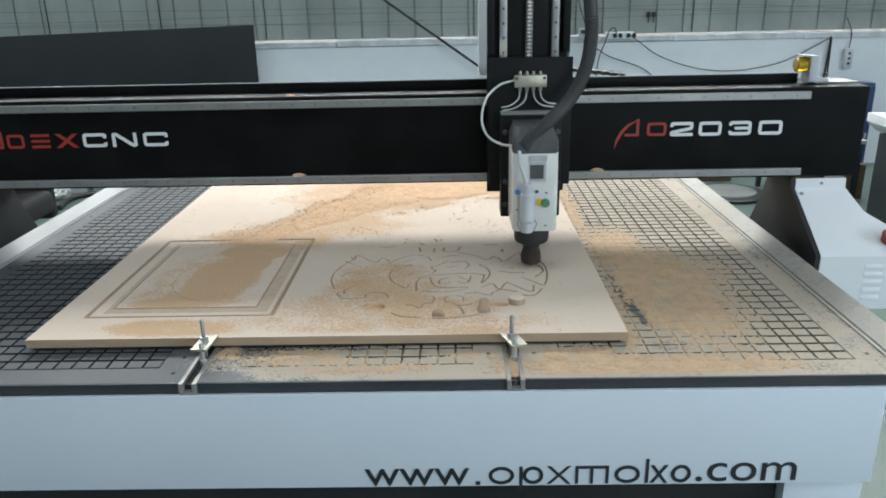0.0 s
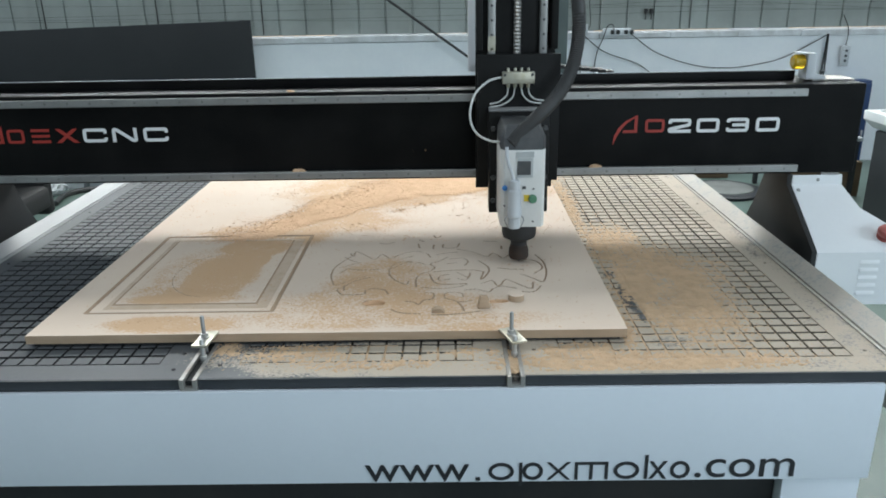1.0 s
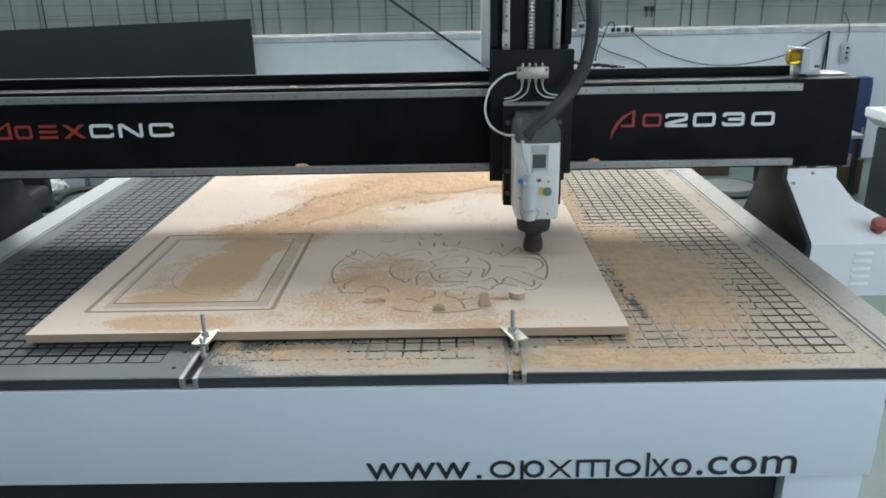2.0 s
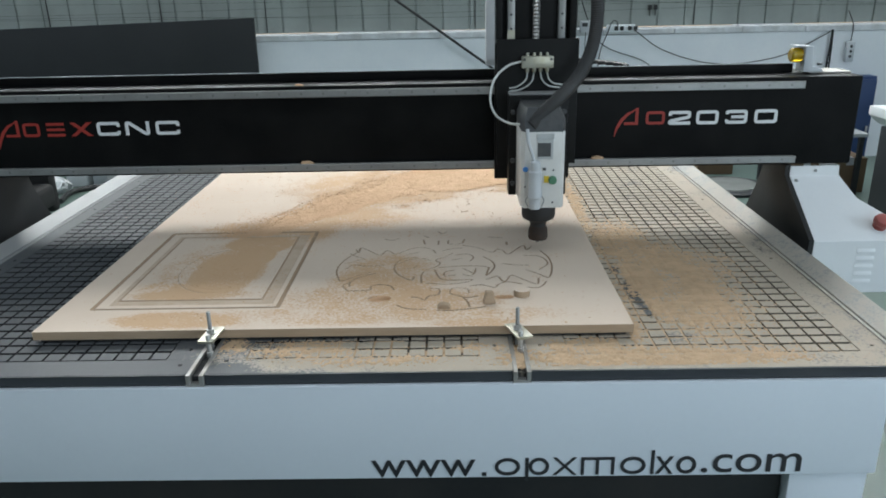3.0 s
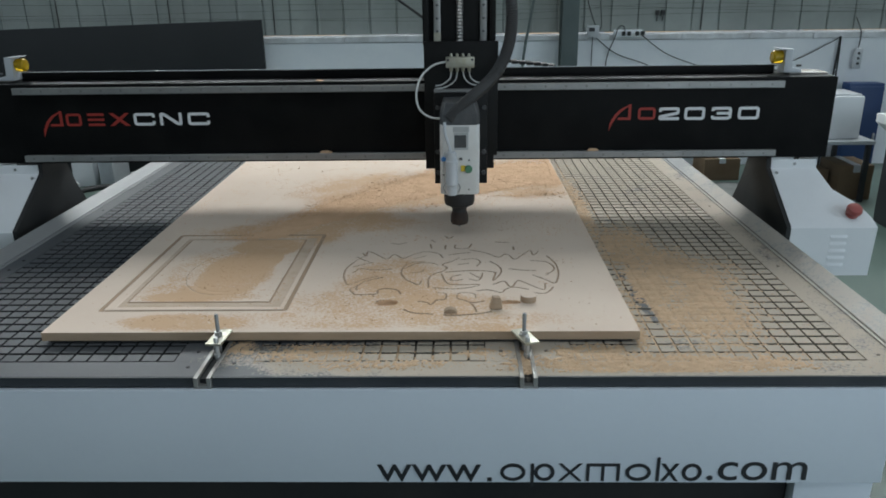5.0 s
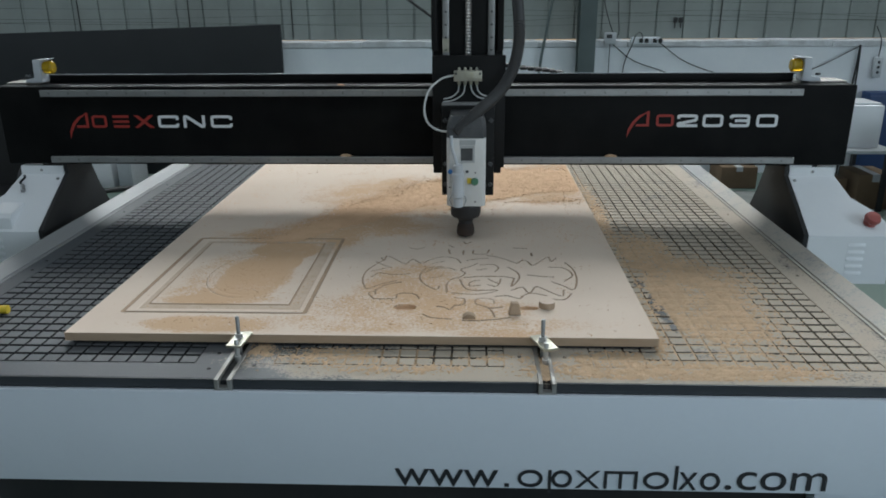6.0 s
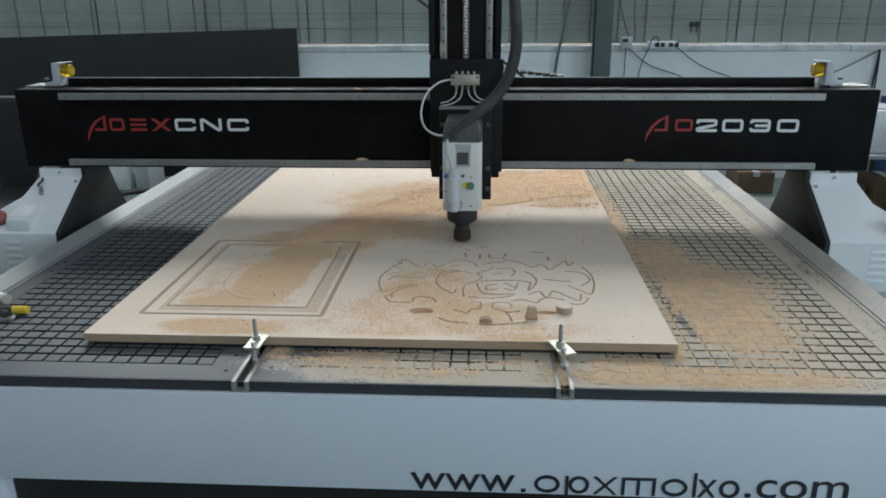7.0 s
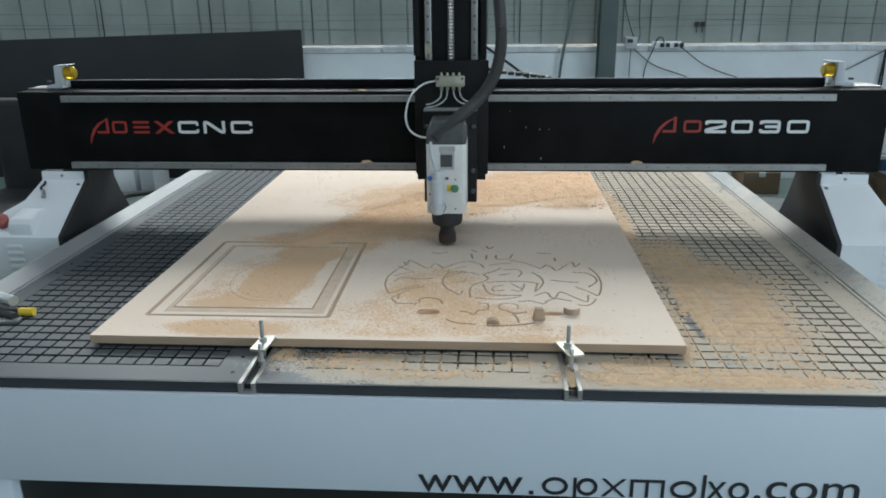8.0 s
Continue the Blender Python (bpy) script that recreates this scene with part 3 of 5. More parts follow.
        bm = bmesh.new(); tube(bm, [(-2.08, 2.02, 0.08), (-2.08 + 0.28 * math.cos(a), 2.02 + 0.28 * math.sin(a), 0.03)], 0.02, 8, steps=0)
        part("leg", bm, DCASE, seat)
    for x in (-2.36, -1.80):
        bm = bmesh.new(); tube(bm, [(x, 1.85, 0.52), (x, 1.85, 0.70), (x, 1.95, 0.74), (x, 2.2, 0.74), (x, 2.3, 0.72)], 0.022, 10); part("armrest", bm, RUBBER, seat)


# ---- the router bench ----
TOP, BOARD = 0.80, 0.826
LEFT, RIGHT = -0.950, 1.090
PITCH = 0.035
FRONT = -0.135


def fitted_text(name, body, x0, x1, z0, z1, y, mat, parent):
    """Letters from the built-in font, fitted into a rectangle that faces the front."""
    cu = bpy.data.curves.new(name, 'FONT')
    cu.body, cu.extrude = body, 0.01
    ob = bpy.data.objects.new(name, cu)
    scene.collection.objects.link(ob)
    me = bpy.data.meshes.new_from_object(ob.evaluated_get(bpy.context.evaluated_depsgraph_get()))
    bpy.data.objects.remove(ob)
    c = np.array([v.co for v in me.vertices])
    lo, hi = c.min(0), c.max(0)
    for v in me.vertices:
        v.co = (x0 + (v.co.x - lo[0]) / (hi[0] - lo[0]) * (x1 - x0), y - 0.0012 * (v.co.z > 0), z0 + (v.co.y - lo[1]) / (hi[1] - lo[1]) * (z1 - z0))
    me.materials.clear()
    me.materials.append(mat)
    t = new(name, me)
    t.parent = parent
    return t


def build_bench():
    bench = thing("router_bench", "large white CNC router bench with a gridded grey vacuum bed", "machine")
    # bed sheets between the clamping slots, then the grooved floor of the grid
    bm = bmesh.new()
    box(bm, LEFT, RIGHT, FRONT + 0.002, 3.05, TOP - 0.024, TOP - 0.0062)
    part("bed", bm, GROOVE, bench, "grey PVC vacuum bed with the grooves' shade in its colour")
    slots = (-0.2345, 0.376)
    sections = ((-0.31 - 17 * PITCH, 17), (-0.155, 13), (1.03 - 16 * PITCH, 16))
    y0 = -0.078
    rows = 86
    y1 = y0 + rows * PITCH
    z0 = TOP - 0.0061
    spans = [(LEFT, sections[0][0]), (-0.31, slots[0] - 0.017), (slots[0] + 0.017, -0.155),
             (-0.155 + 13 * PITCH, slots[1] - 0.017), (slots[1] + 0.017, sections[2][0]), (1.03, RIGHT)]
    strips = [(a, b, y0 + 0.0003, y1) for a, b in spans]
    for a, b in ((LEFT, slots[0] - 0.017), (slots[0] + 0.017, slots[1] - 0.017), (slots[1] + 0.017, RIGHT)):
        strips += [(a, b, FRONT, y0), (a, b, y1 + 0.0003, 3.05)]
    for a, b, c, d in strips:
        bm = bmesh.new()
        box(bm, a, b, c, d, z0, TOP)
        part("bed_margin", bm, BEDPVC, bench, "smooth grey PVC margin of the bed")
    bm = bmesh.new()
    for a, b in ((LEFT, slots[0] - 0.018), (slots[0] + 0.018, slots[1] - 0.018), (slots[1] + 0.018, RIGHT)):
        box(bm, a, b, FRONT - 0.004, FRONT + 0.0015, TOP - 0.021, TOP - 0.0006)
    part("bed_edge", bm, EDGE, bench, "dark front edge of the bed sheets")
    # slots: aluminium channels with a dark throat
    for x in slots:
        bm = bmesh.new()
        for s in (-1, 1):
            box(bm, x + s * 0.0125 - 0.0042, x + s * 0.0125 + 0.0042, FRONT - 0.010, 3.05, TOP - 0.0225, TOP + 0.0012, 0.0008, 1)
        box(bm, x - 0.0083, x + 0.0083, FRONT - 0.010, 3.05, TOP - 0.0225, TOP - 0.016)
        part("clamping_slot", bm, SLOT, bench, "worn aluminium clamping slot")
        bm = bmesh.new()
        box(bm, x - 0.0080, x + 0.0080, FRONT + 0.004, 3.0, TOP - 0.0155, TOP - 0.0105)
        part("slot_dust", bm, DUST, bench, "wood dust lying in the slot")
    # edge trims along both sides: a lip, a groove, a slope and an outer flange
    for s, x in ((1, RIGHT), (-1, LEFT)):
        prof = [(x, TOP - 0.02), (x, TOP + 0.0035), (x + s * 0.006, TOP + 0.0035), (x + s * 0.007, TOP - 0.003), (x + s * 0.011, TOP - 0.003),
                (x + s * 0.012, TOP + 0.004), (x + s * 0.018, TOP + 0.006), (x + s * 0.046, TOP + 0.024), (x + s * 0.050, TOP + 0.025),
                (x + s * 0.053, TOP + 0.022), (x + s * 0.053, TOP - 0.14), (x + s * 0.045, TOP - 0.14), (x + s * 0.045, TOP - 0.02)]
        bm = bmesh.new()
        prism(bm, prof, 'y', FRONT + 0.002, 3.05)
        part("edge_trim", bm, ALU, bench, "pale aluminium edge trim")
    for x in (1.062, -0.927):
        for yy in (-0.055, 0.43, 0.50, 0.98, 1.35, 1.9, 2.4):
            bm = bmesh.new()
            lathe(bm, (x, yy, TOP), ((0, 0.0038), (0.0010, 0.0034)), 10)
            part("screw", bm, GROOVE, bench, "dark countersunk screw")
    for x, yy in ((-0.275, -0.10), (-0.195, -0.03), (0.33, -0.035), (0.42, -0.035), (-0.275, -0.035), (-0.19, -0.085)):
        bm = bmesh.new()
        lathe(bm, (x, yy, TOP), ((0, 0.0042), (0.0008, 0.004)), 10)
        part("screw", bm, GROOVE, bench, "dark countersunk screw")
    # welded frame, front panel with lettering, legs
    bm = bmesh.new()
    box(bm, LEFT + 0.02, 1.057, -0.150, -0.1395, 0.574, TOP - 0.0215, 0.002)
    panel = part("front_panel", bm, WHITE, bench, "white front panel with black lettering")
    bm = bmesh.new()
    box(bm, LEFT + 0.03, 1.046, -0.139, -0.02, 0.585, TOP - 0.026)
    box(bm, LEFT + 0.02, LEFT + 0.10, -0.02, 3.0, 0.60, TOP - 0.026)
    box(bm, 0.97, 1.05, -0.02, 3.0, 0.60, TOP - 0.026)
    box(bm, LEFT + 0.03, 1.046, 2.9, 3.0, 0.585, TOP - 0.026)
    for yy in (0.7, 1.45, 2.2):
        box(bm, LEFT + 0.1, 0.97, yy, yy + 0.08, 0.65, TOP - 0.026)
    part("frame", bm, WHITE, bench)
    for x in (0.896, -0.893):
        for yy in (-0.145, 1.35, 2.85):
            bm = bmesh.new()
            box(bm, x, x + 0.150, yy, yy + 0.15, 0.03, 0.584, 0.003)
            lg = part("leg", bm, WHITE, bench)
            bm = bmesh.new()
            lathe(bm, (x + 0.075, yy + 0.075, 0), ((0, 0.05), (0.015, 0.045), (0.03, 0.02)), 18)
            part("foot", bm, RUBBER, lg, "black levelling foot")
    # dark sheet put where only deep shade lies below the front panel
    bm = bmesh.new()
    box(bm, -0.740, 0.893, -0.120, -0.085, 0.05, 0.583)
    part("shade_sheet", bm, LEG, bench, "dark sheet standing in for the deep shade under the bench")
    y = -0.1503
    fitted_text("lettering", "www", 0.087, 0.288, 0.5775, 0.6155, y, INK, panel)
    fitted_text("lettering", ".com", 0.722, 0.912, 0.5805, 0.6215, y, INK, panel)
    bm = bmesh.new(); box(bm, 0.300, 0.309, y - 0.0012, y, 0.578, 0.586); part("mark", bm, INK, panel)
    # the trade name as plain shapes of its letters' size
    z0, z1 = 0.5785, 0.6180
    def oval(a, b, lo, hi, w=0.0070, n=28):
        bm = bmesh.new()
        cx, cz, rx, rz = (a + b) / 2, (lo + hi) / 2, (b - a) / 2, (hi - lo) / 2
        rings = []
        for yy in (y - 0.0012, y):
            for k in (0, w):
                rings.append([bm.verts.new((cx + (rx - k) * math.cos(t), yy, cz + (rz - k) * math.sin(t))) for t in (2 * math.pi * q / n for q in range(n))])
        for p, q in ((0, 1), (1, 3), (3, 2), (2, 0)):
            for t in range(n):
                bm.faces.new((rings[p][t], rings[p][(t + 1) % n], rings[q][(t + 1) % n], rings[q][t]))
        bmesh.ops.recalc_face_normals(bm, faces=bm.faces[:])
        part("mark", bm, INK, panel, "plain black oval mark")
    def bar(a, b, lo, hi):
        bm = bmesh.new()
        box(bm, a, b, y - 0.0012, y, lo, hi)
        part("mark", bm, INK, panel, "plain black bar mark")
    def cross(a, b, lo, hi, w=0.0072):
        bm = bmesh.new()
        prism(bm, ((a, lo), (a + w, lo), (b, hi), (b - w, hi)), 'y', y - 0.0010, y)
        prism(bm, ((b - w, lo), (b, lo), (a + w, hi), (a, hi)), 'y', y - 0.0013, y)
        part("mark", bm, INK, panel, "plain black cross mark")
    oval(0.325, 0.374, z0, z1)
    bar(0.384, 0.3902, z0 - 0.013, z1)
    oval(0.3902, 0.430, z0, z1)
    cross(0.437, 0.483, z0, z1)
    for a in (0.491, 0.5195, 0.549):
        bar(a, a + 0.0062, z0, z1 - 0.0062)
    bar(0.491, 0.5552, z1 - 0.0062, z1)
    oval(0.566, 0.615, z0, z1)
    bar(0.625, 0.6312, z0, z1 + 0.014)
    cross(0.634, 0.668, z0, z1)
    oval(0.674, 0.712, z0, z1)
    return bench, sections, y0, rows


def build_clamps():
    for x in (-0.2345, 0.376):
        cl = thing("clamp", "zinc-plated strap clamp holding the board down by a bolt", "clamp", "board clamps")
        s = 1 if x < 0 else -1
        bm = bmesh.new()
        prism(bm, ((-0.0155, -0.034), (0.0155, -0.034), (0.0155, 0.034), (-0.0155, 0.034)), 'z', 0, 0.005, 0.001)
        ob = part("strap", bm, ZINC, cl, "yellow zinc strap")
        ob.matrix_local = pose(x + 0.002, -0.030, BOARD + 0.0005, 0, 0, -4 if x < 0 else 20)
        bm = bmesh.new()
        lathe(bm, (x, -0.026, TOP - 0.006), ((0, 0.004), (0.082, 0.004), (0.084, 0.003)), 14)
        part("bolt", bm, STEEL, cl, "threaded steel stud")
        bm = bmesh.new()
        lathe(bm, (x, -0.026, BOARD + 0.0058), ((0, 0.010), (0.0015, 0.010), (0.0016, 0.0078), (0.009, 0.0078)), 6)
        part("nut", bm, BRIGHT, cl, "hexagon nut with washer")
        bm = bmesh.new()
        lathe(bm, (x + 0.004, -0.056, TOP - 0.006), ((0, 0.0065), (0.012, 0.0065), (0.013, 0.0048), (0.046, 0.0048), (0.048, 0.004)), 14)
        part("support_bolt", bm, BRIGHT, cl, "bright steel support bolt")


# ---- the routed board ----
ROSE = (0.228, 0.340)
WING_LEFT = (
    ((-0.227, 0.111), (-0.25, 0.06), (-0.261, 0.015), (-0.26, -0.027), (-0.251, -0.064), (-0.241, -0.085), (-0.211, -0.055), (-0.177, -0.032)),
    ((-0.243, 0.102), (-0.219, 0.077), (-0.198, 0.062)),
    ((-0.246, 0.031), (-0.223, 0.048), (-0.198, 0.062)),
    ((-0.241, -0.008), (-0.224, 0.02), (-0.19, 0.01), (-0.149, 0.015)),
    ((-0.165, -0.039), (-0.201, -0.062), (-0.222, -0.099), (-0.234, -0.113), (-0.221, -0.14), (-0.21, -0.146), (-0.169, -0.141), (-0.168, -0.121), (-0.151, -0.11), (-0.124, -0.119), (-0.114, -0.142)),
    ((-0.221, -0.088), (-0.218, -0.119)),
    ((-0.232, 0.133), (-0.222, 0.111), (-0.22, 0.147), (-0.2, 0.13), (-0.166, 0.088), (-0.149, 0.123), (-0.124, 0.093), (-0.102, 0.12), (-0.067, 0.143), (-0.034, 0.127), (-0.022, 0.097)),
)
WING_RIGHT = (
    ((0.047, 0.156), (0.086, 0.135), (0.121, 0.098), (0.136, 0.119), (0.15, 0.111), (0.162, 0.082), (0.187, 0.121), (0.207, 0.148), (0.212, 0.113), (0.227, 0.14)),
    ((0.246, 0.106), (0.26, 0.057), (0.262, 0.003), (0.255, -0.049), (0.243, -0.081), (0.224, -0.057), (0.198, -0.029)),
    ((0.143, 0.014), (0.176, 0.004), (0.206, 0.001)),
    ((0.2, 0.071), (0.241, 0.061), (0.254, 0.014), (0.23, -0.028)),
    ((0.186, -0.137), (0.208, -0.143), (0.223, -0.133), (0.237, -0.105)),
    ((0.221, -0.082), (0.214, -0.12), (0.19, -0.097), (0.16, -0.063), (0.144, -0.099), (0.135, -0.096), (0.126, -0.068), (0.1, -0.087)),
    ((0.06, -0.126), (0.088, -0.121), (0.115, -0.137), (0.127, -0.116), (0.148, -0.105), (0.178, -0.118)),
)
SCROLL = (
    ((0.098, 0.068), (0.117, 0.036), (0.123, 0.005), (0.116, -0.029), (0.1, -0.062), (0.109, -0.01)),
    ((-0.066, 0.066), (-0.102, 0.061), (-0.119, 0.032), (-0.122, -0.007), (-0.113, -0.041), (-0.095, -0.069), (-0.076, -0.086), (-0.071, -0.065)),
    ((-0.118, 0.02), (-0.087, 0.053), (-0.052, 0.058), (-0.033, 0.043)),
    ((-0.052, -0.103), (-0.054, -0.053), (-0.043, -0.02), (-0.023, -0.004), (-0.01, 0.024), (-0.022, 0.047), (0.001, 0.069), (0.02, 0.094)),
    ((-0.041, -0.106), (0.004, -0.114), (0.044, -0.106), (0.066, -0.088), (0.035, -0.089), (0.001, -0.087), (-0.014, -0.063), (-0.023, -0.019)),
    ((-0.013, -0.007), (0.039, 0.002), (0.087, 0.0), (0.109, -0.01)),
)
EYE = (
    ((0.025, -0.025), (0.003, -0.036), (0.002, -0.062), (0.027, -0.057)),
    ((0.046, -0.013), (0.058, -0.031), (0.07, -0.045)),
    ((0.045, -0.053), (0.063, -0.063), (0.073, -0.041), (0.076, -0.015)),
    ((0.018, 0.045), (0.043, 0.054)),
    ((0.027, 0.082), (0.061, 0.087), (0.073, 0.063), (0.064, 0.034)),
    ((-0.098, -0.01), (-0.074, -0.005), (-0.067, 0.01)),
    ((-0.095, 0.09), (-0.066, 0.108)),
    ((-0.008, 0.114), (0.02, 0.128), (0.049, 0.134)),
)
CREST = (
    ((-0.057, 0.203), (-0.053, 0.17)),
    ((-0.016, 0.195), (-0.017, 0.163)),
    ((0.01, 0.196), (0.011, 0.168), (0.043, 0.169), (0.053, 0.202)),
    ((-0.162, 0.213), (-0.143, 0.205), (-0.124, 0.219)),
    ((0.12, 0.218), (0.155, 0.214)),
    ((0.164, 0.178), (0.164, 0.155)),
    ((-0.018, 0.272), (-0.008, 0.252), (0.003, 0.267)),
    ((-0.055, 0.236), (-0.044, 0.222)),
)
SWAG = (
    ((-0.071, -0.186), (-0.054, -0.191), (-0.042, -0.203), (-0.032, -0.181), (-0.013, -0.174), (-0.011, -0.142), (-0.03, -0.136)),
    ((0.056, -0.165), (0.055, -0.146), (0.036, -0.136), (0.016, -0.144), (0.016, -0.17), (0.03, -0.179), (0.05, -0.193), (0.075, -0.186)),
    ((0.044, -0.194), (0.052, -0.215), (0.056, -0.241)),
    ((-0.1, -0.23), (-0.079, -0.247), (-0.038, -0.254)),
    ((-0.012, -0.259), (0.019, -0.26), (0.058, -0.253), (0.089, -0.243)),
)


def segments():
    """All routed lines of the board as (start, end, half width, depth)."""
    out = []
    def add(pts, w, d):
        out.extend((np.array(a), np.array(b), w, d) for a, b in zip(pts, pts[1:]))
    for group, w, d in ((WING_LEFT, 0.0010, 0.0030), (WING_RIGHT, 0.0011, 0.0030), (SCROLL, 0.0011, 0.0030), (EYE, 0.0010, 0.0026), (CREST, 0.0013, 0.0034), (SWAG, 0.0013, 0.0030)):
        for p in group:
            add([(ROSE[0] + q.x, ROSE[1] + q.y) for q in smooth_line([(x, y, 0) for x, y in p], 5)], w, d)
    for x0, x1, y0, y1, w, d in ((-0.536, -0.131, 0.110, 0.628, 0.0034, 0.0026), (-0.495, -0.176, 0.155, 0.589, 0.0012, 0.0024), (-0.509, -0.148, 0.128, 0.603, 0.0010, 0.0008)):
        add([(x0, y0), (x1, y0), (x1, y1), (x0, y1), (x0, y0)], w, d)
    return out


def build_board():
    board = thing("mdf_board", "pale MDF board with a routed frame and rosette, dusted with chips", "board")
    L, R, B0, B1 = -0.61, 0.612, 0.0, 2.44
    gx0, gx1, gy0, gy1, st = -0.55, 0.53, 0.06, 0.66, 0.0015
    z0 = BOARD - 0.018
    bm = bmesh.new()
    # slab without its top where the routed field lies
    for a, b, c, d in ((L, gx0, B0, B1), (gx1, R, B0, B1), (gx0, gx1, B0, gy0), (gx0, gx1, gy1, B1)):
        vs = [bm.verts.new(p) for p in ((a, c, BOARD), (b, c, BOARD), (b, d, BOARD), (a, d, BOARD))]
        bm.faces.new(vs).material_index = 0
    bot = [bm.verts.new(p) for p in ((L, B0, z0), (R, B0, z0), (R, B1, z0), (L, B1, z0))]
    top = [bm.verts.new(p) for p in ((L, B0, BOARD), (R, B0, BOARD), (R, B1, BOARD), (L, B1, BOARD))]
    bm.faces.new(bot[::-1]).material_index = 1
    for i in range(4):
        bm.faces.new((bot[i], bot[(i + 1) % 4], top[(i + 1) % 4], top[i])).material_index = 1
    part("slab", bm, [MDF, MDFEDGE], board)
    xs = np.arange(gx0, gx1 + 1e-6, st)
    ys = np.arange(gy0, gy1 + 1e-6, st)
    xs[-1], ys[-1] = gx1, gy1
    X, Y = np.meshgrid(xs, ys)
    D = np.zeros_like(X)
    for a, b, w, d in segments():
        m = (X > min(a[0], b[0]) - 0.01) & (X < max(a[0], b[0]) + 0.01) & (Y > min(a[1], b[1]) - 0.01) & (Y < max(a[1], b[1]) + 0.01)
        px, py = X[m], Y[m]
        ab = b - a
        t = np.clip(((px - a[0]) * ab[0] + (py - a[1]) * ab[1]) / (ab @ ab), 0, 1)
        dist = np.hypot(px - a[0] - t * ab[0], py - a[1] - t * ab[1])
        D[m] = np.maximum(D[m], d * np.clip((w + 0.0010 - dist) / 0.0009, 0, 1))
    pocket = np.zeros_like(X, bool)
    # pockets where small waste pieces have come out
    for cx, cy, rx, ry, square in ((0.086, 0.148, 0.026, 0.017, 0), (0.360, 0.148, 0.024, 0.010, 0)):
        e = np.maximum(abs(X - cx) / rx, abs(Y - cy) / ry) if square else np.hypot((X - cx) / rx, (Y - cy) / ry)
        D = np.maximum(D, 0.009 * np.clip((1 - e) / 0.12, 0, 1))
        pocket |= e < 0.97
    # shallow relief of the panel's arch and moulding
    band = (X > -0.509) & (X < -0.148) & (Y > 0.128) & (Y < 0.603) & ~((X > -0.495) & (X < -0.176) & (Y > 0.155) & (Y < 0.589))
    D = np.where(band, np.maximum(D, 0.0010), D)
    e = np.hypot((X + 0.30) / 0.118, (Y - 0.345) / 0.150)
    open_side = np.clip((-0.26 - X) / 0.06, 0, 1) * np.clip((0.53 - Y) / 0.05, 0, 1)
    for k, d in ((1.0, 0.0011), (0.88, 0.0008)):
        D = np.maximum(D, d * np.clip(1.2 - abs(e - k) / 0.022, 0, 1) * open_side)
    # dust has settled in parts of the lines
    fill = np.clip(0.05 + 0.6 * ripple(X, Y, 18, 3, 3), 0.0, 0.8)
    inside = np.hypot((X - 0.10) / 0.2, (Y - 0.25) / 0.25) < 1
    D = np.where(inside & (D < 0.009), D * (1 - fill), D)
    D[0, :] = D[-1, :] = D[:, 0] = D[:, -1] = 0
    Dm = (D[:-1, :-1] + D[1:, :-1] + D[:-1, 1:] + D[1:, 1:]) / 4
    me = grid_mesh("routed_face", xs, ys, BOARD - D, np.ones_like(Dm, bool), [MDF, MDFCUT, DUST, MDFBAND], np.where(pocket[:-1, :-1], 2, np.where(band[:-1, :-1] & (Dm < 0.0013), 3, Dm > 0.0009)))
    face = new("routed_face", me)
    face.parent = board
    tagged(face, "face with routed rosette and frame lines")
    sh = thing("backing_mat", "thin black mat under the MDF board", "mat")
    bm = bmesh.new()
    box(bm, L + 0.012, R - 0.012, B0 + 0.008, B1 - 0.01, TOP + 0.0004, z0 - 0.0004)
    part("mat", bm, RUBBER, sh)


# ---- the gantry ----
def stroke(bm, pts, w, y, closed=False, r=0.0062, depth=0.0015):
    """A flat band of width w along a line of (x, z) with rounded corners, as one stroke of a letter."""
    line = []
    n = len(pts)
    for i, p in enumerate(pts):
        if not closed and i in (0, n - 1):
            line.append(Vector(p))
            continue
        p, a, b = Vector(p), Vector(pts[i - 1]), Vector(pts[(i + 1) % n])
        s = p + (a - p).normalized() * min(r, (a - p).length * 0.45)
        e = p + (b - p).normalized() * min(r, (b - p).length * 0.45)
        line += [s * (1 - t) ** 2 + p * (2 * t * (1 - t)) + e * t * t for t in (0, 0.25, 0.5, 0.75, 1)]
    m = len(line)
    rows = []
    for i, p in enumerate(line):
        a = line[i - 1] if closed or i else p
        b = line[(i + 1) % m] if closed or i < m - 1 else p
        d1 = (p - a).normalized() if (p - a).length else (b - p).normalized()
        d2 = (b - p).normalized() if (b - p).length else d1
        d = (d1 + d2).normalized()
        side = Vector((-d.y, d.x)) * (w / 2) / max(0.5, d.dot(d1))
        rows.append([bm.verts.new((q.x, yy, q.y)) for q in (p + side, p - side) for yy in (y - depth, y)])
    for i in range(m if closed else m - 1):
        a, b = rows[i], rows[(i + 1) % m]
        for k, q in ((0, 2), (2, 3), (3, 1), (1, 0)):
            bm.faces.new((a[k], a[q], b[q], b[k]))
    if not closed:
        for a in (rows[0], rows[-1]):
            bm.faces.new((a[0], a[1], a[3], a[2]))
    bmesh.ops.recalc_face_normals(bm, faces=bm.faces[:])


def ring_glyph(bm, a, b, z0, z1, w, y):
    k = w / 2
    stroke(bm, ((a + k, z0 + k), (b - k, z0 + k), (b - k, z1 - k), (a + k, z1 - k)), w, y, True)


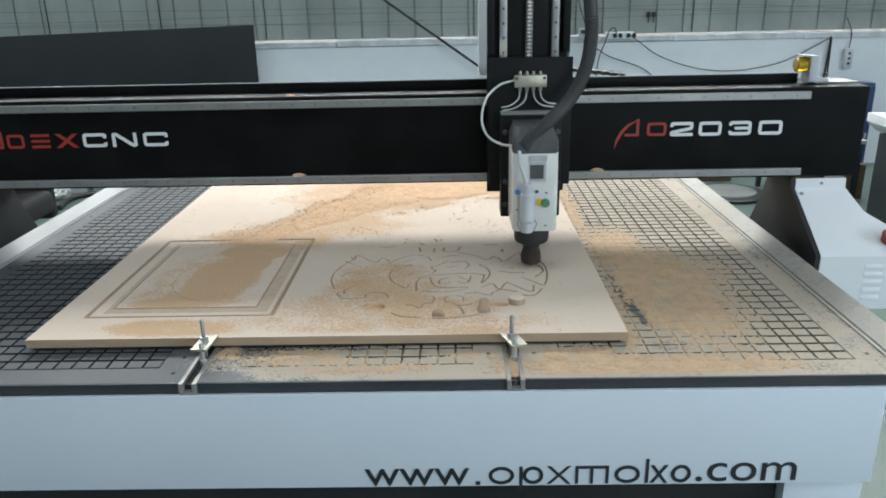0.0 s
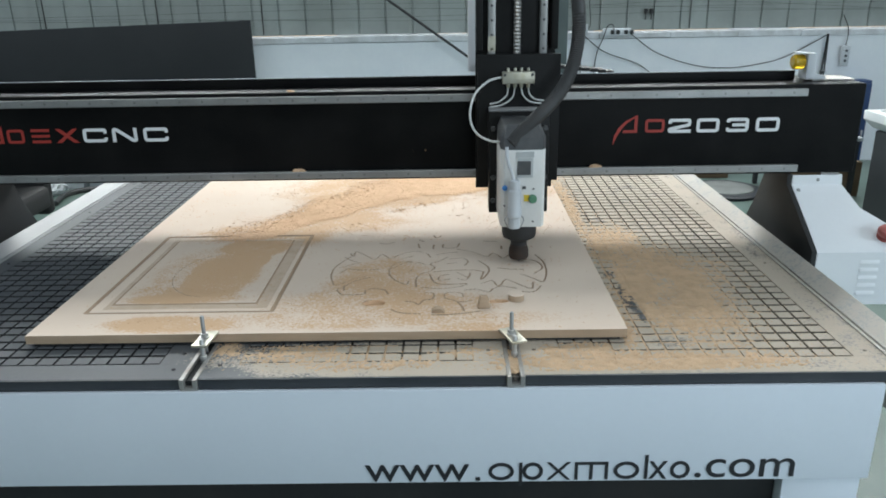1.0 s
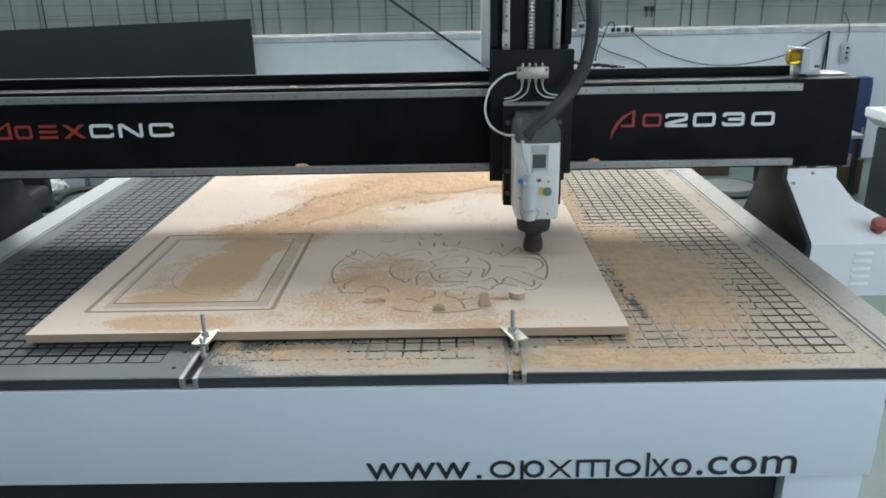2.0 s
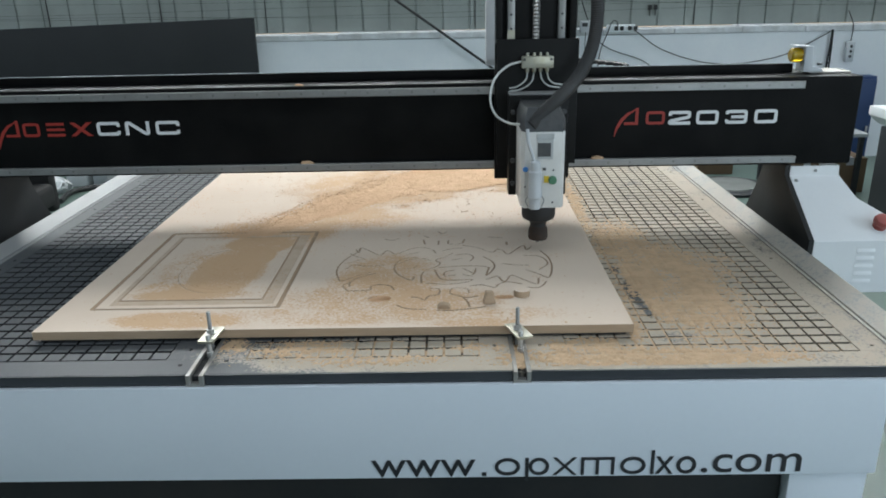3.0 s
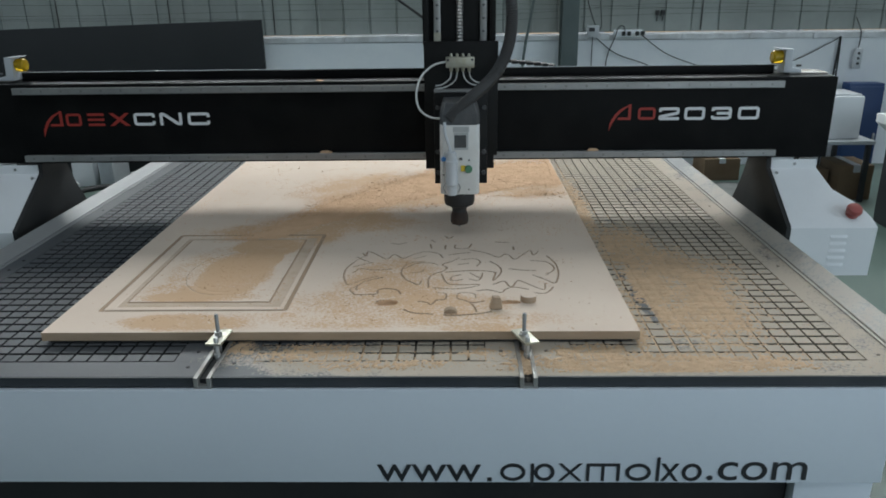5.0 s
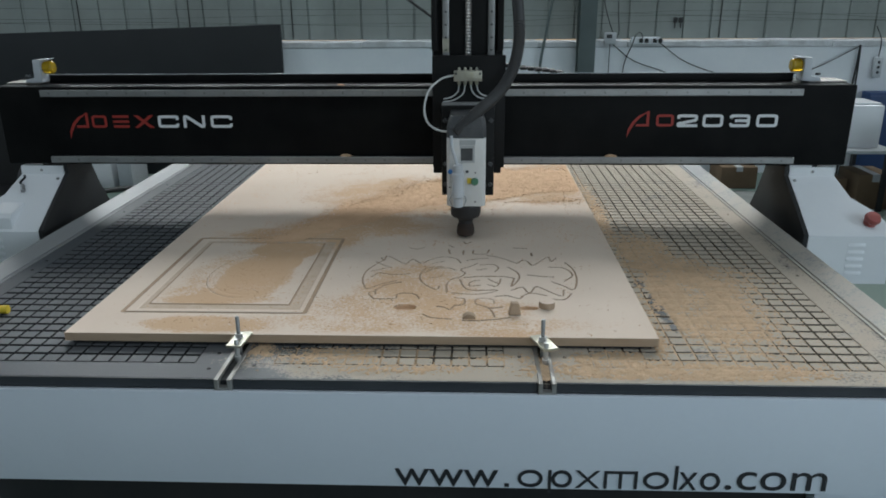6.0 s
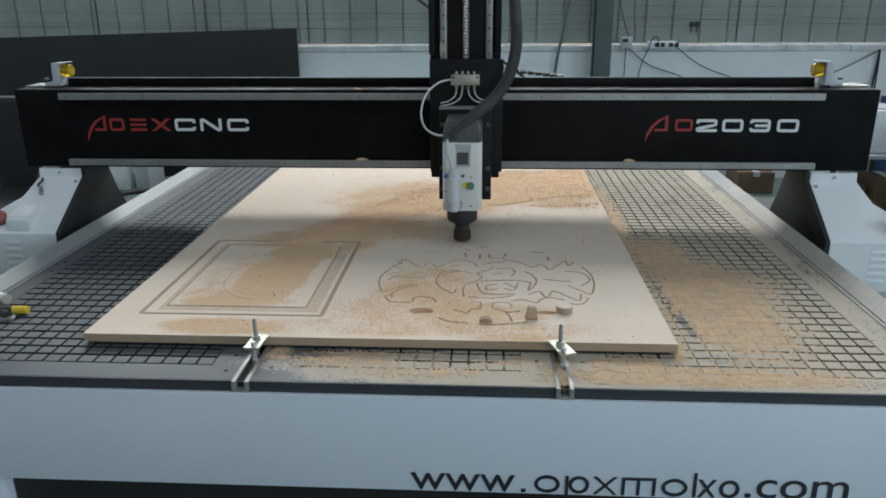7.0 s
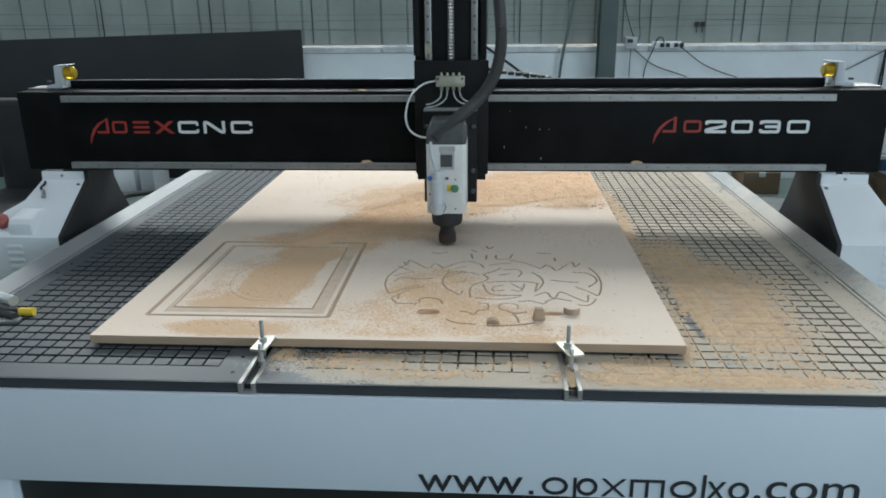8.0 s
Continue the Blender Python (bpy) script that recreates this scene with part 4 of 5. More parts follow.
def gantry_letters(beam):
    y = -0.0003
    def flat(bm, *boxes):
        for a, b, c, d in boxes:
            box(bm, a, b, y - 0.0015, y, c, d)
    w = 0.0085
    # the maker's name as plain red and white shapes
    def swoosh(x, z):
        bm = bmesh.new()
        outer = [(x + 0.004, z - 0.034), (x + 0.006, z - 0.010), (x + 0.018, z + 0.014), (x + 0.036, z + 0.032), (x + 0.066, z + 0.046)]
        inner = [(x + 0.060, z + 0.040), (x + 0.040, z + 0.026), (x + 0.026, z + 0.010), (x + 0.013, z - 0.012)]
        prism(bm, outer + inner, 'y', y - 0.0015, y)
        box(bm, x + 0.060, x + 0.068, y - 0.0017, y, z, z + 0.046)
        box(bm, x + 0.030, x + 0.060, y - 0.0017, y, z, z + 0.007)
        part("mark", bm, REDINK, beam, "red arched mark")
    swoosh(-1.024, 1.096)
    z0, z1 = 1.096, 1.134
    for k, (a, b) in enumerate(((-0.945, -0.898), (-0.878, -0.828), (-0.812, -0.750))):
        bm = bmesh.new()
        if k == 1:
            flat(bm, (a, b, z1 - 0.0075, z1), (a, b, z0, z0 + 0.0075), (a, b, 1.1115, 1.1185))
        elif k == 0:
            ring_glyph(bm, a, b, z0, z1, w * 0.85, y)
        else:
            prism(bm, ((a, z0), (a + 0.014, z0), (b, z1), (b - 0.014, z1)), 'y', y - 0.0015, y)
            prism(bm, ((a, z1), (a + 0.014, z1), (b, z0), (b - 0.014, z0)), 'y', y - 0.0017, y)
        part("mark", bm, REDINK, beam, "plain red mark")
    k = w / 2
    for n, a, b in (("C", -0.737, -0.672), ("N", -0.657, -0.590), ("C", -0.572, -0.505)):
        bm = bmesh.new()
        if n == "N":
            stroke(bm, ((a + k, z0), (a + k, z1 - k), (a + 0.012, z1 - k), (b - 0.012, z0 + k), (b - k, z0 + k), (b - k, z1)), w * 1.05, y, r=0.003)
        else:
            stroke(bm, ((b - k, z1 - 0.014), (b - k, z1 - k), (a + k, z1 - k), (a + k, z0 + k), (b - k, z0 + k), (b - k, z0 + 0.013)), w, y)
        part("letter", bm, WHITEINK, beam, "white letter " + n)
    swoosh(0.697, 1.100)
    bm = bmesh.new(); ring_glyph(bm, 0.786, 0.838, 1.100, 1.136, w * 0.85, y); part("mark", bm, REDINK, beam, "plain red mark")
    # the model number
    z0, z1 = 1.098, 1.136
    zm = (z0 + z1) / 2
    for n, a, b in (("2", 0.848, 0.909), ("0", 0.924, 0.985), ("3", 1.004, 1.064), ("0", 1.083, 1.146)):
        bm = bmesh.new()
        if n == "0":
            ring_glyph(bm, a, b, z0, z1, w, y)
        elif n == "2":
            stroke(bm, ((a + k, z1 - 0.013), (a + k, z1 - k), (b - k, z1 - k), (b - k, zm + 0.002), (a + 0.004, z0 + 0.010), (a + k, z0 + k), (b, z0 + k)), w, y, r=0.0035)
        else:
            stroke(bm, ((a + k, z1 - 0.012), (a + k, z1 - k), (b - k, z1 - k), (b - k, z0 + k), (a + k, z0 + k), (a + k, z0 + 0.012)), w, y)
            flat(bm, (a + 0.016, b - w, zm - 0.004, zm + 0.004))
        part("digit", bm, WHITEINK, beam, "white digit " + n)


def cover_shape(bm, s, x):
    """Sheet-metal cover of a leg: a narrow upper tab, a widening slope and an upright front; s: to which side it goes."""
    rows = ((-0.002, 0.976, 0.000, 0.135), (-0.002, 0.948, 0.000, 0.137), (-0.075, 0.901, 0.0, 0.158), (-0.125, 0.868, 0.0, 0.215), (-0.165, 0.841, 0.0, 0.238),
            (-0.190, 0.824, 0.000, 0.244), (-0.196, 0.818, 0.0, 0.245), (-0.196, 0.672, 0.000, 0.240))
    front = [[bm.verts.new((x + s * (a + (b - a) * k / 2), y, z)) for k in range(3)] for y, z, a, b in rows]
    back = [[bm.verts.new((x + s * (a + (b - a) * k / 2), 0.12, z)) for k in range(3)] for y, z, a, b in rows]
    fs = []
    for a, b in zip(front, front[1:]):
        fs += [bm.faces.new((a[k], a[k + 1], b[k + 1], b[k])) for k in (0, 1)]
    for a, b, c, d in zip(front, front[1:], back, back[1:]):
        for k in (0, 2):
            fs.append(bm.faces.new((a[k], b[k], d[k], c[k])))
    fs += [bm.faces.new((front[-1][k], front[-1][k + 1], back[-1][k + 1], back[-1][k])) for k in (0, 1)]
    bmesh.ops.recalc_face_normals(bm, faces=fs)
    return bm


def build_gantry():
    gan = thing("gantry", "black steel gantry beam with white leg covers bridging the bench", "machine part")
    X0, X1 = -1.235, 1.365
    bm = bmesh.new()
    box(bm, X0, X1, 0.0, 0.205, 0.981, 1.222, 0.005, 3)
    beam = part("beam", bm, BLACK, gan, "glossy black painted beam with letters")
    gantry_letters(beam)
    for z0, z1 in ((1.1935, 1.2135), (0.990, 1.0095)):
        bm = bmesh.new()
        prism(bm, ((-0.022, z0 + 0.0015), (-0.0205, z0), (0.0, z0 + 0.002), (0.0, z1 - 0.002), (-0.0205, z1), (-0.022, z1 - 0.0015)), 'x', -1.083, 1.202)
        rail = part("linear_rail", bm, STEEL, gan, "bright steel linear rail")
        for k in range(38):
            bm = bmesh.new()
            lathe(bm, (-1.055 + k * 0.06, -0.0222, (z0 + z1) / 2), ((-0.0003, 0.0034), (0.002, 0.0034)), 10, 'y')
            part("bolt", bm, RAILBOLT, rail, "dull sunk bolt head")
    bm = bmesh.new()
    prism(bm, ((0.100, 1.2225), (0.100, 1.2462), (0.104, 1.2470), (0.200, 1.2260), (0.200, 1.2225)), 'x', -1.115, 1.215, 0.0008)
    top = part("beam_cover", bm, BLACK, gan, "black raised beam cover")
    bm = bmesh.new()
    box(bm, -1.115, 1.215, 0.1002, 0.1035, 1.2472, 1.2488, 0.0004, 1)
    part("strip", bm, GREYPL, top, "thin pale edge strip")
    for x0, x1 in ((1.245, X1 - 0.004), (X0 + 0.004, -1.125)):
        bm = bmesh.new(); box(bm, x0, x1, 0.06, 0.14, 1.2225, 1.2275, 0.002); part("end_plate", bm, SLOT, gan, "dull grey end plate")
    for s, x in ((1, 1.225), (-1, -1.112)):
        lamp = part("lamp_bracket", prism(bmesh.new(), ((x, 1.228), (x + s * 0.055, 1.228), (x + s * 0.052, 1.236), (x + s * 0.024, 1.242), (x + s * 0.021, 1.296), (x - s * 0.022, 1.299), (x - s * 0.022, 1.2965), (x, 1.294)), 'y', 0.055, 0.105, 0.001), GREYPL, gan, "pale grey lamp bracket")
        bm = bmesh.new(); lathe(bm, (x, 0.08, 1.272), tuple((-s * h, r) for h, r in ((0.001, 0.0185), (0.008, 0.0205), (0.027, 0.020), (0.031, 0.015))), 24, 'x')
        part("lens", bm, AMBER, lamp, "amber signal lamp lens")
        bm = bmesh.new(); lathe(bm, (x + s * 0.045, 0.06, 1.245), ((0, 0.008), (0.006, 0.007)), 10); part("screw", bm, DARKLAB, lamp)
    # legs: dark side plates, white covers
    for s, x in ((1, 1.202), (-1, -1.062)):
        bm = bmesh.new()
        xa, xb = (x - 0.014, x - 0.001) if s > 0 else (x + 0.001, x + 0.014)
        prism(bm, ((0.0, 0.978), (0.0, 0.95), (-0.196, 0.822), (-0.194, 0.66), (0.26, 0.66), (0.245, 0.79), (0.19, 0.87), (0.160, 0.93), (0.14, 0.978)), 'x', xa, xb, 0.001)
        part("leg_plate", bm, LEG, gan, "dark steel leg plate")
        bm = bmesh.new()
        cover = part("leg_cover", cover_shape(bm, s, x), COVER, gan, "white sheet-metal leg cover")
        for k in range(5):
            z = 0.700 + k * 0.0215
            bm = bmesh.new()
            prism(bm, ((-0.1962, z), (-0.1988, z + 0.001), (-0.1962, z + 0.011)), 'x', min(x + s * 0.115, x + s * 0.163), max(x + s * 0.115, x + s * 0.163), 0.0005)
            part("louvre", bm, COVER, cover)
        for dx, z in ((0.070, 0.962), (0.012, 0.938)):
            bm = bmesh.new(); lathe(bm, (x + s * dx, -0.003 if z > 0.95 else -0.021, z), ((-0.002, 0.004), (0.003, 0.005)), 10, 'y'); part("screw", bm, STEEL, cover)
        n = Vector((0, -0.55, 0.835))
        bm = bmesh.new()
        lathe(bm, (0, 0, 0), ((-0.004, 0.017), (0.004, 0.017), (0.008, 0.010), (0.014, 0.010), (0.015, 0.021), (0.022, 0.0225), (0.030, 0.019), (0.033, 0.010)), 26)
        kb = part("stop_button", bm, RED, cover, "red mushroom stop button")
        kb.matrix_local = Matrix.Translation((x + s * 0.184, -0.158, 0.8462)) @ Vector((0, 0, 1)).rotation_difference(n).to_matrix().to_4x4()
    # extras on the left cover
    bm = bmesh.new(); prism(bm, ((-0.190, 0.822), (-0.190, 0.858), (-0.178, 0.870), (-0.105, 0.884), (-0.105, 0.866)), "x", -1.212, -1.142, 0.002); part("hood", bm, COVER, cover, "small white cable hood")
    bm = bmesh.new(); tube(bm, [(-1.185, -0.012, 0.945), (-1.175, -0.03, 0.943), (-1.182, -0.045, 0.932), (-1.170, -0.055, 0.925)], 0.0035, 8); part("wire", bm, CABLE, cover, "short black wire")
    bm = bmesh.new(); tube(bm, [(-1.170, -0.055, 0.925), (-1.160, -0.075, 0.912)], 0.007, 10, steps=0); part("plug", bm, STEEL, cover, "steel plug on a wire")
    # lumps of dust on the lower rail
    for x, z, r in ((-0.158, 1.009, 0.016), (0.655, 1.009, 0.016), (-0.165, 1.2235, 0.009)):
        bm = bmesh.new()
        bmesh.ops.create_icosphere(bm, subdivisions=2, radius=r, matrix=Matrix.Translation((x, -0.009 if z < 1.1 else 0.012, z)) @ Matrix.Diagonal((1.2, 0.6, 0.5, 1)))
        for v in bm.verts:
            v.co += Vector(noise.noise_vector(v.co * 90)) * 0.25 * r
        part("dust_clump", bm, DUST, gan, "clump of wood dust")
    return gan


# ---- the router carriage on the gantry ----
def build_carriage():
    car = thing("router_carriage", "black router carriage with a white spindle riding on the gantry", "machine part")
    bm = bmesh.new()
    box(bm, -0.100, 0.104, -0.045, -0.024, 0.965, 1.78, 0.002)
    for x in (-0.100, 0.088):
        box(bm, x, x + 0.016, -0.086, -0.045, 1.33, 1.78, 0.001)
    part("z_channel", bm, PLATE, car, "black upright slide housing")
    for x in (-0.0695, 0.0605):
        bm = bmesh.new(); box(bm, x, x + 0.019, -0.066, -0.045, 1.02, 1.76, 0.002)
        r = part("slide_rail", bm, STEEL, car, "steel slide rail")
        for k in range(12):
            bm = bmesh.new(); lathe(bm, (x + 0.0095, -0.0665, 1.33 + k * 0.035), ((0, 0.0035), (0.002, 0.0035)), 8, 'y'); part("bolt", bm, DARKLAB, r)
    bm = bmesh.new(); box(bm, -0.0695, -0.0505, -0.0665, -0.066, 1.325, 1.362); part("label_plate", bm, ZINC, car, "cream rail plate")
    bm = bmesh.new()
    line = [(0.004, -0.066, 1.02 + 0.0045 * k) for k in range(165)]
    tube(bm, line, 0.0078, 14, 0.0022, steps=0)
    part("ball_screw", bm, BRIGHT, car, "bright ball screw")
    bm = bmesh.new(); box(bm, -0.112, -0.060, 0.212, 0.262, 1.245, 1.78, 0.001); part("cable_duct", bm, COVER, car, "white cable duct behind the slide")
    for z0 in (1.16, 0.955):
        for x in (-0.085, 0.035):
            bm = bmesh.new(); box(bm, x, x + 0.055, -0.0245, -0.002, z0 + 0.02, z0 + 0.062, 0.002); part("bearing_block", bm, STEEL, car, "steel bearing block")
    # everything that rises and dips together hangs on this plate
    bm = bmesh.new()
    box(bm, -0.098, 0.111, -0.100, -0.086, 0.997, 1.320, 0.0015)
    plate = part("slide_plate", bm, PLATE, car, "black moving slide plate")
    bm = bmesh.new(); box(bm, -0.070, 0.080, -0.155, -0.1005, 0.927, 1.186, 0.003); part("spindle_mount", bm, PLATE, plate)
    bm = bmesh.new(); box(bm, -0.070, 0.080, -0.150, -0.101, 1.1865, 1.1905, 0.001); part("mount_edge", bm, ALU, plate, "thin pale upper edge")
    for z in (1.145, 1.02, 0.96):
        for x in (-0.060, 0.070):
            bm = bmesh.new(); lathe(bm, (x, -0.155, z), ((-0.006, 0.0055), (-0.005, 0.007), (0.0, 0.007)), 6, 'y'); part("bolt", bm, DARKLAB, plate)
    bm = bmesh.new()
    prism(bm, ((-0.051, -0.295), (-0.043, -0.310), (0.046, -0.310), (0.054, -0.295), (0.054, -0.156), (-0.051, -0.156)), 'z', 0.936, 1.123, 0.002)
    body = part("spindle_body", bm, SPINDLE, plate, "white square air-cooled spindle body")
    bm = bmesh.new()
    lo = [(-0.051, -0.295), (-0.043, -0.310), (0.046, -0.310), (0.054, -0.295), (0.054, -0.157), (-0.051, -0.157)]
    ringa = [bm.verts.new((x, y, 1.1235)) for x, y in lo]
    ringb = [bm.verts.new((x, y + 0.006, 1.150)) for x, y in lo]
    ringc = [bm.verts.new((x * 0.82, -0.157 + (y + 0.157) * 0.78, 1.176)) for x, y in lo]
    for a, b in ((ringa, ringb), (ringb, ringc)):
        for i in range(6):
            bm.faces.new((a[i], a[(i + 1) % 6], b[(i + 1) % 6], b[i]))
    bm.faces.new(ringc); bm.faces.new(ringa[::-1])
    bmesh.ops.recalc_face_normals(bm, faces=bm.faces[:])
    part("spindle_cap", bm, CAPM, plate, "dark grey spindle cap")
    bm = bmesh.new(); lathe(bm, (0, -0.245, 0), ((0.936, 0.0410), (0.925, 0.0425), (0.902, 0.0425), (0.893, 0.0395), (0.885, 0.0245), (0.880, 0.0205), (0.868, 0.0195)), 32)
    part("spindle_nose", bm, RUBBER, plate, "near-black spindle nose")
    bm = bmesh.new(); lathe(bm, (0, -0.245, 0), ((0.872, 0.0195), (0.868, 0.0215), (0.860, 0.0242), (0.842, 0.0250), (0.836, 0.0225)), 32)
    part("dust_shoe", bm, SHOE, plate, "brown-black brush ring")
    bm = bmesh.new(); lathe(bm, (0, -0.245, 0), ((0.842, 0.003), (0.827, 0.003)), 10); part("cutter", bm, BOLT, plate, "steel cutter")
    # labels and fittings of the spindle face
    def face(name, x0, x1, z0, z1, mat, label, d=0.0012):
        bm = bmesh.new(); box(bm, x0, x1, -0.3106 - d, -0.3103, z0, z1, 0.0003, 1); part(name, bm, mat, plate, label)
    face("label_plate", -0.016, 0.026, 1.105, 1.119, SILVER, "silver type plate")
    face("label_plate", -0.013, 0.024, 1.058, 1.104, SILVER, "silver type plate")
    face("label_plate", -0.0125, 0.0185, 1.064, 1.097, DARKLAB, "dark printed label", 0.0018)
    face("sticker", 0.004, 0.016, 1.000, 1.016, YELLOW, "yellow sticker")
    face("sticker", 0.000, 0.008, 1.030, 1.037, DARKLAB, "small dark sticker")
    bm = bmesh.new(); lathe(bm, (0.0245, -0.3103, 1.006), ((-0.008, 0.0085), (-0.006, 0.010), (0.0, 0.0105)), 22, 'y'); part("knob", bm, GREEN, plate, "green round plug")
    bm = bmesh.new(); lathe(bm, (-0.0415, -0.312, 1.034), ((-0.006, 0.006), (0, 0.0065)), 16, 'y'); part("fitting", bm, BLUESTK, plate, "blue fitting")
    for x, z in ((0.026, 1.03), (0.026, 0.950), (-0.042, 0.99)):
        bm = bmesh.new(); lathe(bm, (x, -0.3103, z), ((-0.001, 0.002), (0, 0.0025)), 8, 'y'); part("screw", bm, DARKLAB, plate)
    bm = bmesh.new()
    lathe(bm, (-0.020, -0.331, 0), ((0.942, 0.0135), (0.967, 0.0140), (0.970, 0.0172), (0.980, 0.0172), (0.984, 0.0160), (1.032, 0.0160), (1.036, 0.0130), (1.055, 0.0125), (1.058, 0.009)), 22)
    part("connector", bm, GREYPL, plate, "pale grey cable connector")
    bm = bmesh.new(); tube(bm, [(-0.036, -0.331, 0.972), (-0.042, -0.334, 0.962), (-0.036, -0.338, 0.947)], 0.0016, 6); part("latch", bm, STEEL, plate, "wire latch"); bm = bmesh.new(); tube(bm, [(-0.004, -0.331, 0.972), (0.002, -0.334, 0.962), (-0.004, -0.338, 0.947)], 0.0016, 6)
    part("latch", bm, STEEL, plate, "wire latch")
    bm = bmesh.new(); tube(bm, [(-0.022, -0.331, 1.052), (-0.028, -0.330, 1.075), (-0.036, -0.322, 1.100), (-0.038, -0.310, 1.130)], 0.0042, 10); part("cable", bm, GREYPL, plate, "grey spindle cable")
    # air manifold with its tubes
    bm = bmesh.new(); box(bm, -0.036, 0.044, -0.124, -0.1005, 1.250, 1.279, 0.002); part("manifold", bm, ZINC, plate, "cream air manifold block")
    for x in (-0.021, -0.004, 0.012, 0.029):
        bm = bmesh.new(); lathe(bm, (x, -0.112, 1.279), ((0, 0.004), (0.006, 0.004), (0.009, 0.003)), 10); part("fitting", bm, ZINC, plate); bm = bmesh.new(); lathe(bm, (x, -0.112, 1.250), ((0, 0.005), (-0.008, 0.005), (-0.011, 0.0036)), 10); part("fitting", bm, ZINC, plate)
    for pts in (((-0.021, -0.112, 1.240), (-0.025, -0.112, 1.220), (-0.045, -0.110, 1.204), (-0.066, -0.106, 1.199)), ((-0.004, -0.112, 1.240), (-0.010, -0.112, 1.215), (-0.035, -0.110, 1.197), (-0.066, -0.106, 1.191)),
                ((0.012, -0.112, 1.240), (0.017, -0.112, 1.220), (0.035, -0.110, 1.204), (0.068, -0.106, 1.198)), ((0.029, -0.112, 1.240), (0.034, -0.112, 1.222), (0.048, -0.110, 1.210), (0.070, -0.106, 1.206))):
        bm = bmesh.new(); tube(bm, pts, 0.0021, 8); part("air_tube", bm, TUBE, plate, "thin clear air tube")
    bm = bmesh.new(); tube(bm, [(-0.036, -0.114, 1.266), (-0.072, -0.122, 1.257), (-0.106, -0.135, 1.226), (-0.118, -0.16, 1.180), (-0.106, -0.20, 1.146), (-0.074, -0.24, 1.132), (-0.036, -0.27, 1.134)], 0.0029, 10)
    part("air_tube", bm, TUBE, plate, "white looped air tube")
    for x in (-0.030, 0.038):
        bm = bmesh.new(); lathe(bm, (x, -0.1242, 1.272), ((-0.002, 0.0035), (0.0, 0.004)), 8, 'y'); part("screw", bm, DARKLAB, plate)
    # ribbed cable conduit
    bm = bmesh.new()
    pts = smooth_line([(-0.030, -0.300, 1.135), (0.003, -0.280, 1.163), (0.040, -0.258, 1.193), (0.080, -0.215, 1.222), (0.109, -0.185, 1.254), (0.132, -0.160, 1.300), (0.143, -0.150, 1.357), (0.142, -0.148, 1.42), (0.128, -0.13, 1.53), (0.09, -0.11, 1.65), (0.05, -0.10, 1.76)], 22)
    tube(bm, pts, 0.0155, 14, 0.0012, steps=0)
    part("conduit", bm, HOSE, plate, "ribbed dark grey cable conduit")
    # drag chain lying on the beam behind
    chain = [(0.10 + 0.024 * k, 0.24, 1.264 - 0.0036 * k - 0.002 * math.sin(k * 0.7)) for k in range(9)]
    for x, y, z in chain:
        bm = bmesh.new()
        box(bm, x, x + 0.020, y - 0.03, y + 0.03, z - 0.005, z + 0.005, 0.002)
        part("chain_link", bm, RUBBER, car)
    bm = bmesh.new(); box(bm, -0.06, 0.10, 0.06, 0.26, 1.262, 1.272, 0.001); box(bm, -0.08, 0.09, -0.0235, 0.07, 1.262, 1.272, 0.001)
    part("chain_bracket", bm, PLATE, car)
    return car, plate


# ---- dust and chips ----
def build_flying_chips():
    """Chips that the cutter throws up: when, from where, to which height, and where they fall."""
    random.seed(12)
    out = []
    plan = [(1.22, 0.43, 0.41, 9), (7.62, 0.13, 0.63, 8), (0.55, 0.42, 0.39, 3)]
    for t0, x, y, n in plan:
        for k in range(n):
            s = random.uniform(0.0014, 0.0030)
            bm = bmesh.new()
            bmesh.ops.create_icosphere(bm, subdivisions=1, radius=s)
            for v in bm.verts:
                v.co = Vector((v.co.x * 1.4, v.co.y * 0.8, v.co.z * 0.35)) + Vector(noise.noise_vector(v.co * 300 + Vector((k, t0, 0)))) * s * 0.25
            ob = tagged(part("flying_chip", bm, CHIP), "small wood chip thrown up by the cutter", "wood chip", "flying chips")
            side = 1 if t0 > 5 else -1
            start = (x + random.uniform(-0.05, 0.05), y - random.uniform(0.02, 0.06), BOARD + s * 0.6)
            top = (x + side * random.uniform(0.10, 0.28), y + random.uniform(0.10, 0.19), random.uniform(1.00, 1.18))
            land = (x + side * random.uniform(0.22, 0.36), y - random.uniform(0.05, 0.15), BOARD + s * 0.6)
            out.append((ob, t0 + random.uniform(0, 0.12), start, top, land))
    return out



def patch(X, Y, spots):
    d = 0 * X
    for x, y, rx, ry, s in spots:
        d = np.maximum(d, s * np.exp(-(((X - x) / rx) ** 2 + ((Y - y) / ry) ** 2) * 1.2))
    return d


BED_SPOTS = ((0.765, 0.27, 0.19, 0.42, 1.30), (0.71, 0.55, 0.14, 0.32, 1.05), (0.645, 1.0, 0.05, 0.7, 0.95), (0.62, -0.09, 0.46, 0.07, 1.1), (0.88, 0.38, 0.15, 0.28, 0.80),
             (-0.05, -0.05, 0.22, 0.07, 0.92), (0.30, -0.04, 0.14, 0.04, 0.80), (-0.19, -0.02, 0.06, 0.08, 1.0), (0.10, -0.09, 0.3, 0.05, 0.85), (0.62, 0.05, 0.03, 0.2, 1.0), (0.78, 0.0, 0.14, 0.10, 0.84), (0.51, -0.045, 0.12, 0.06, 1.15), (0.72, 0.75, 0.10, 0.25, 0.62))


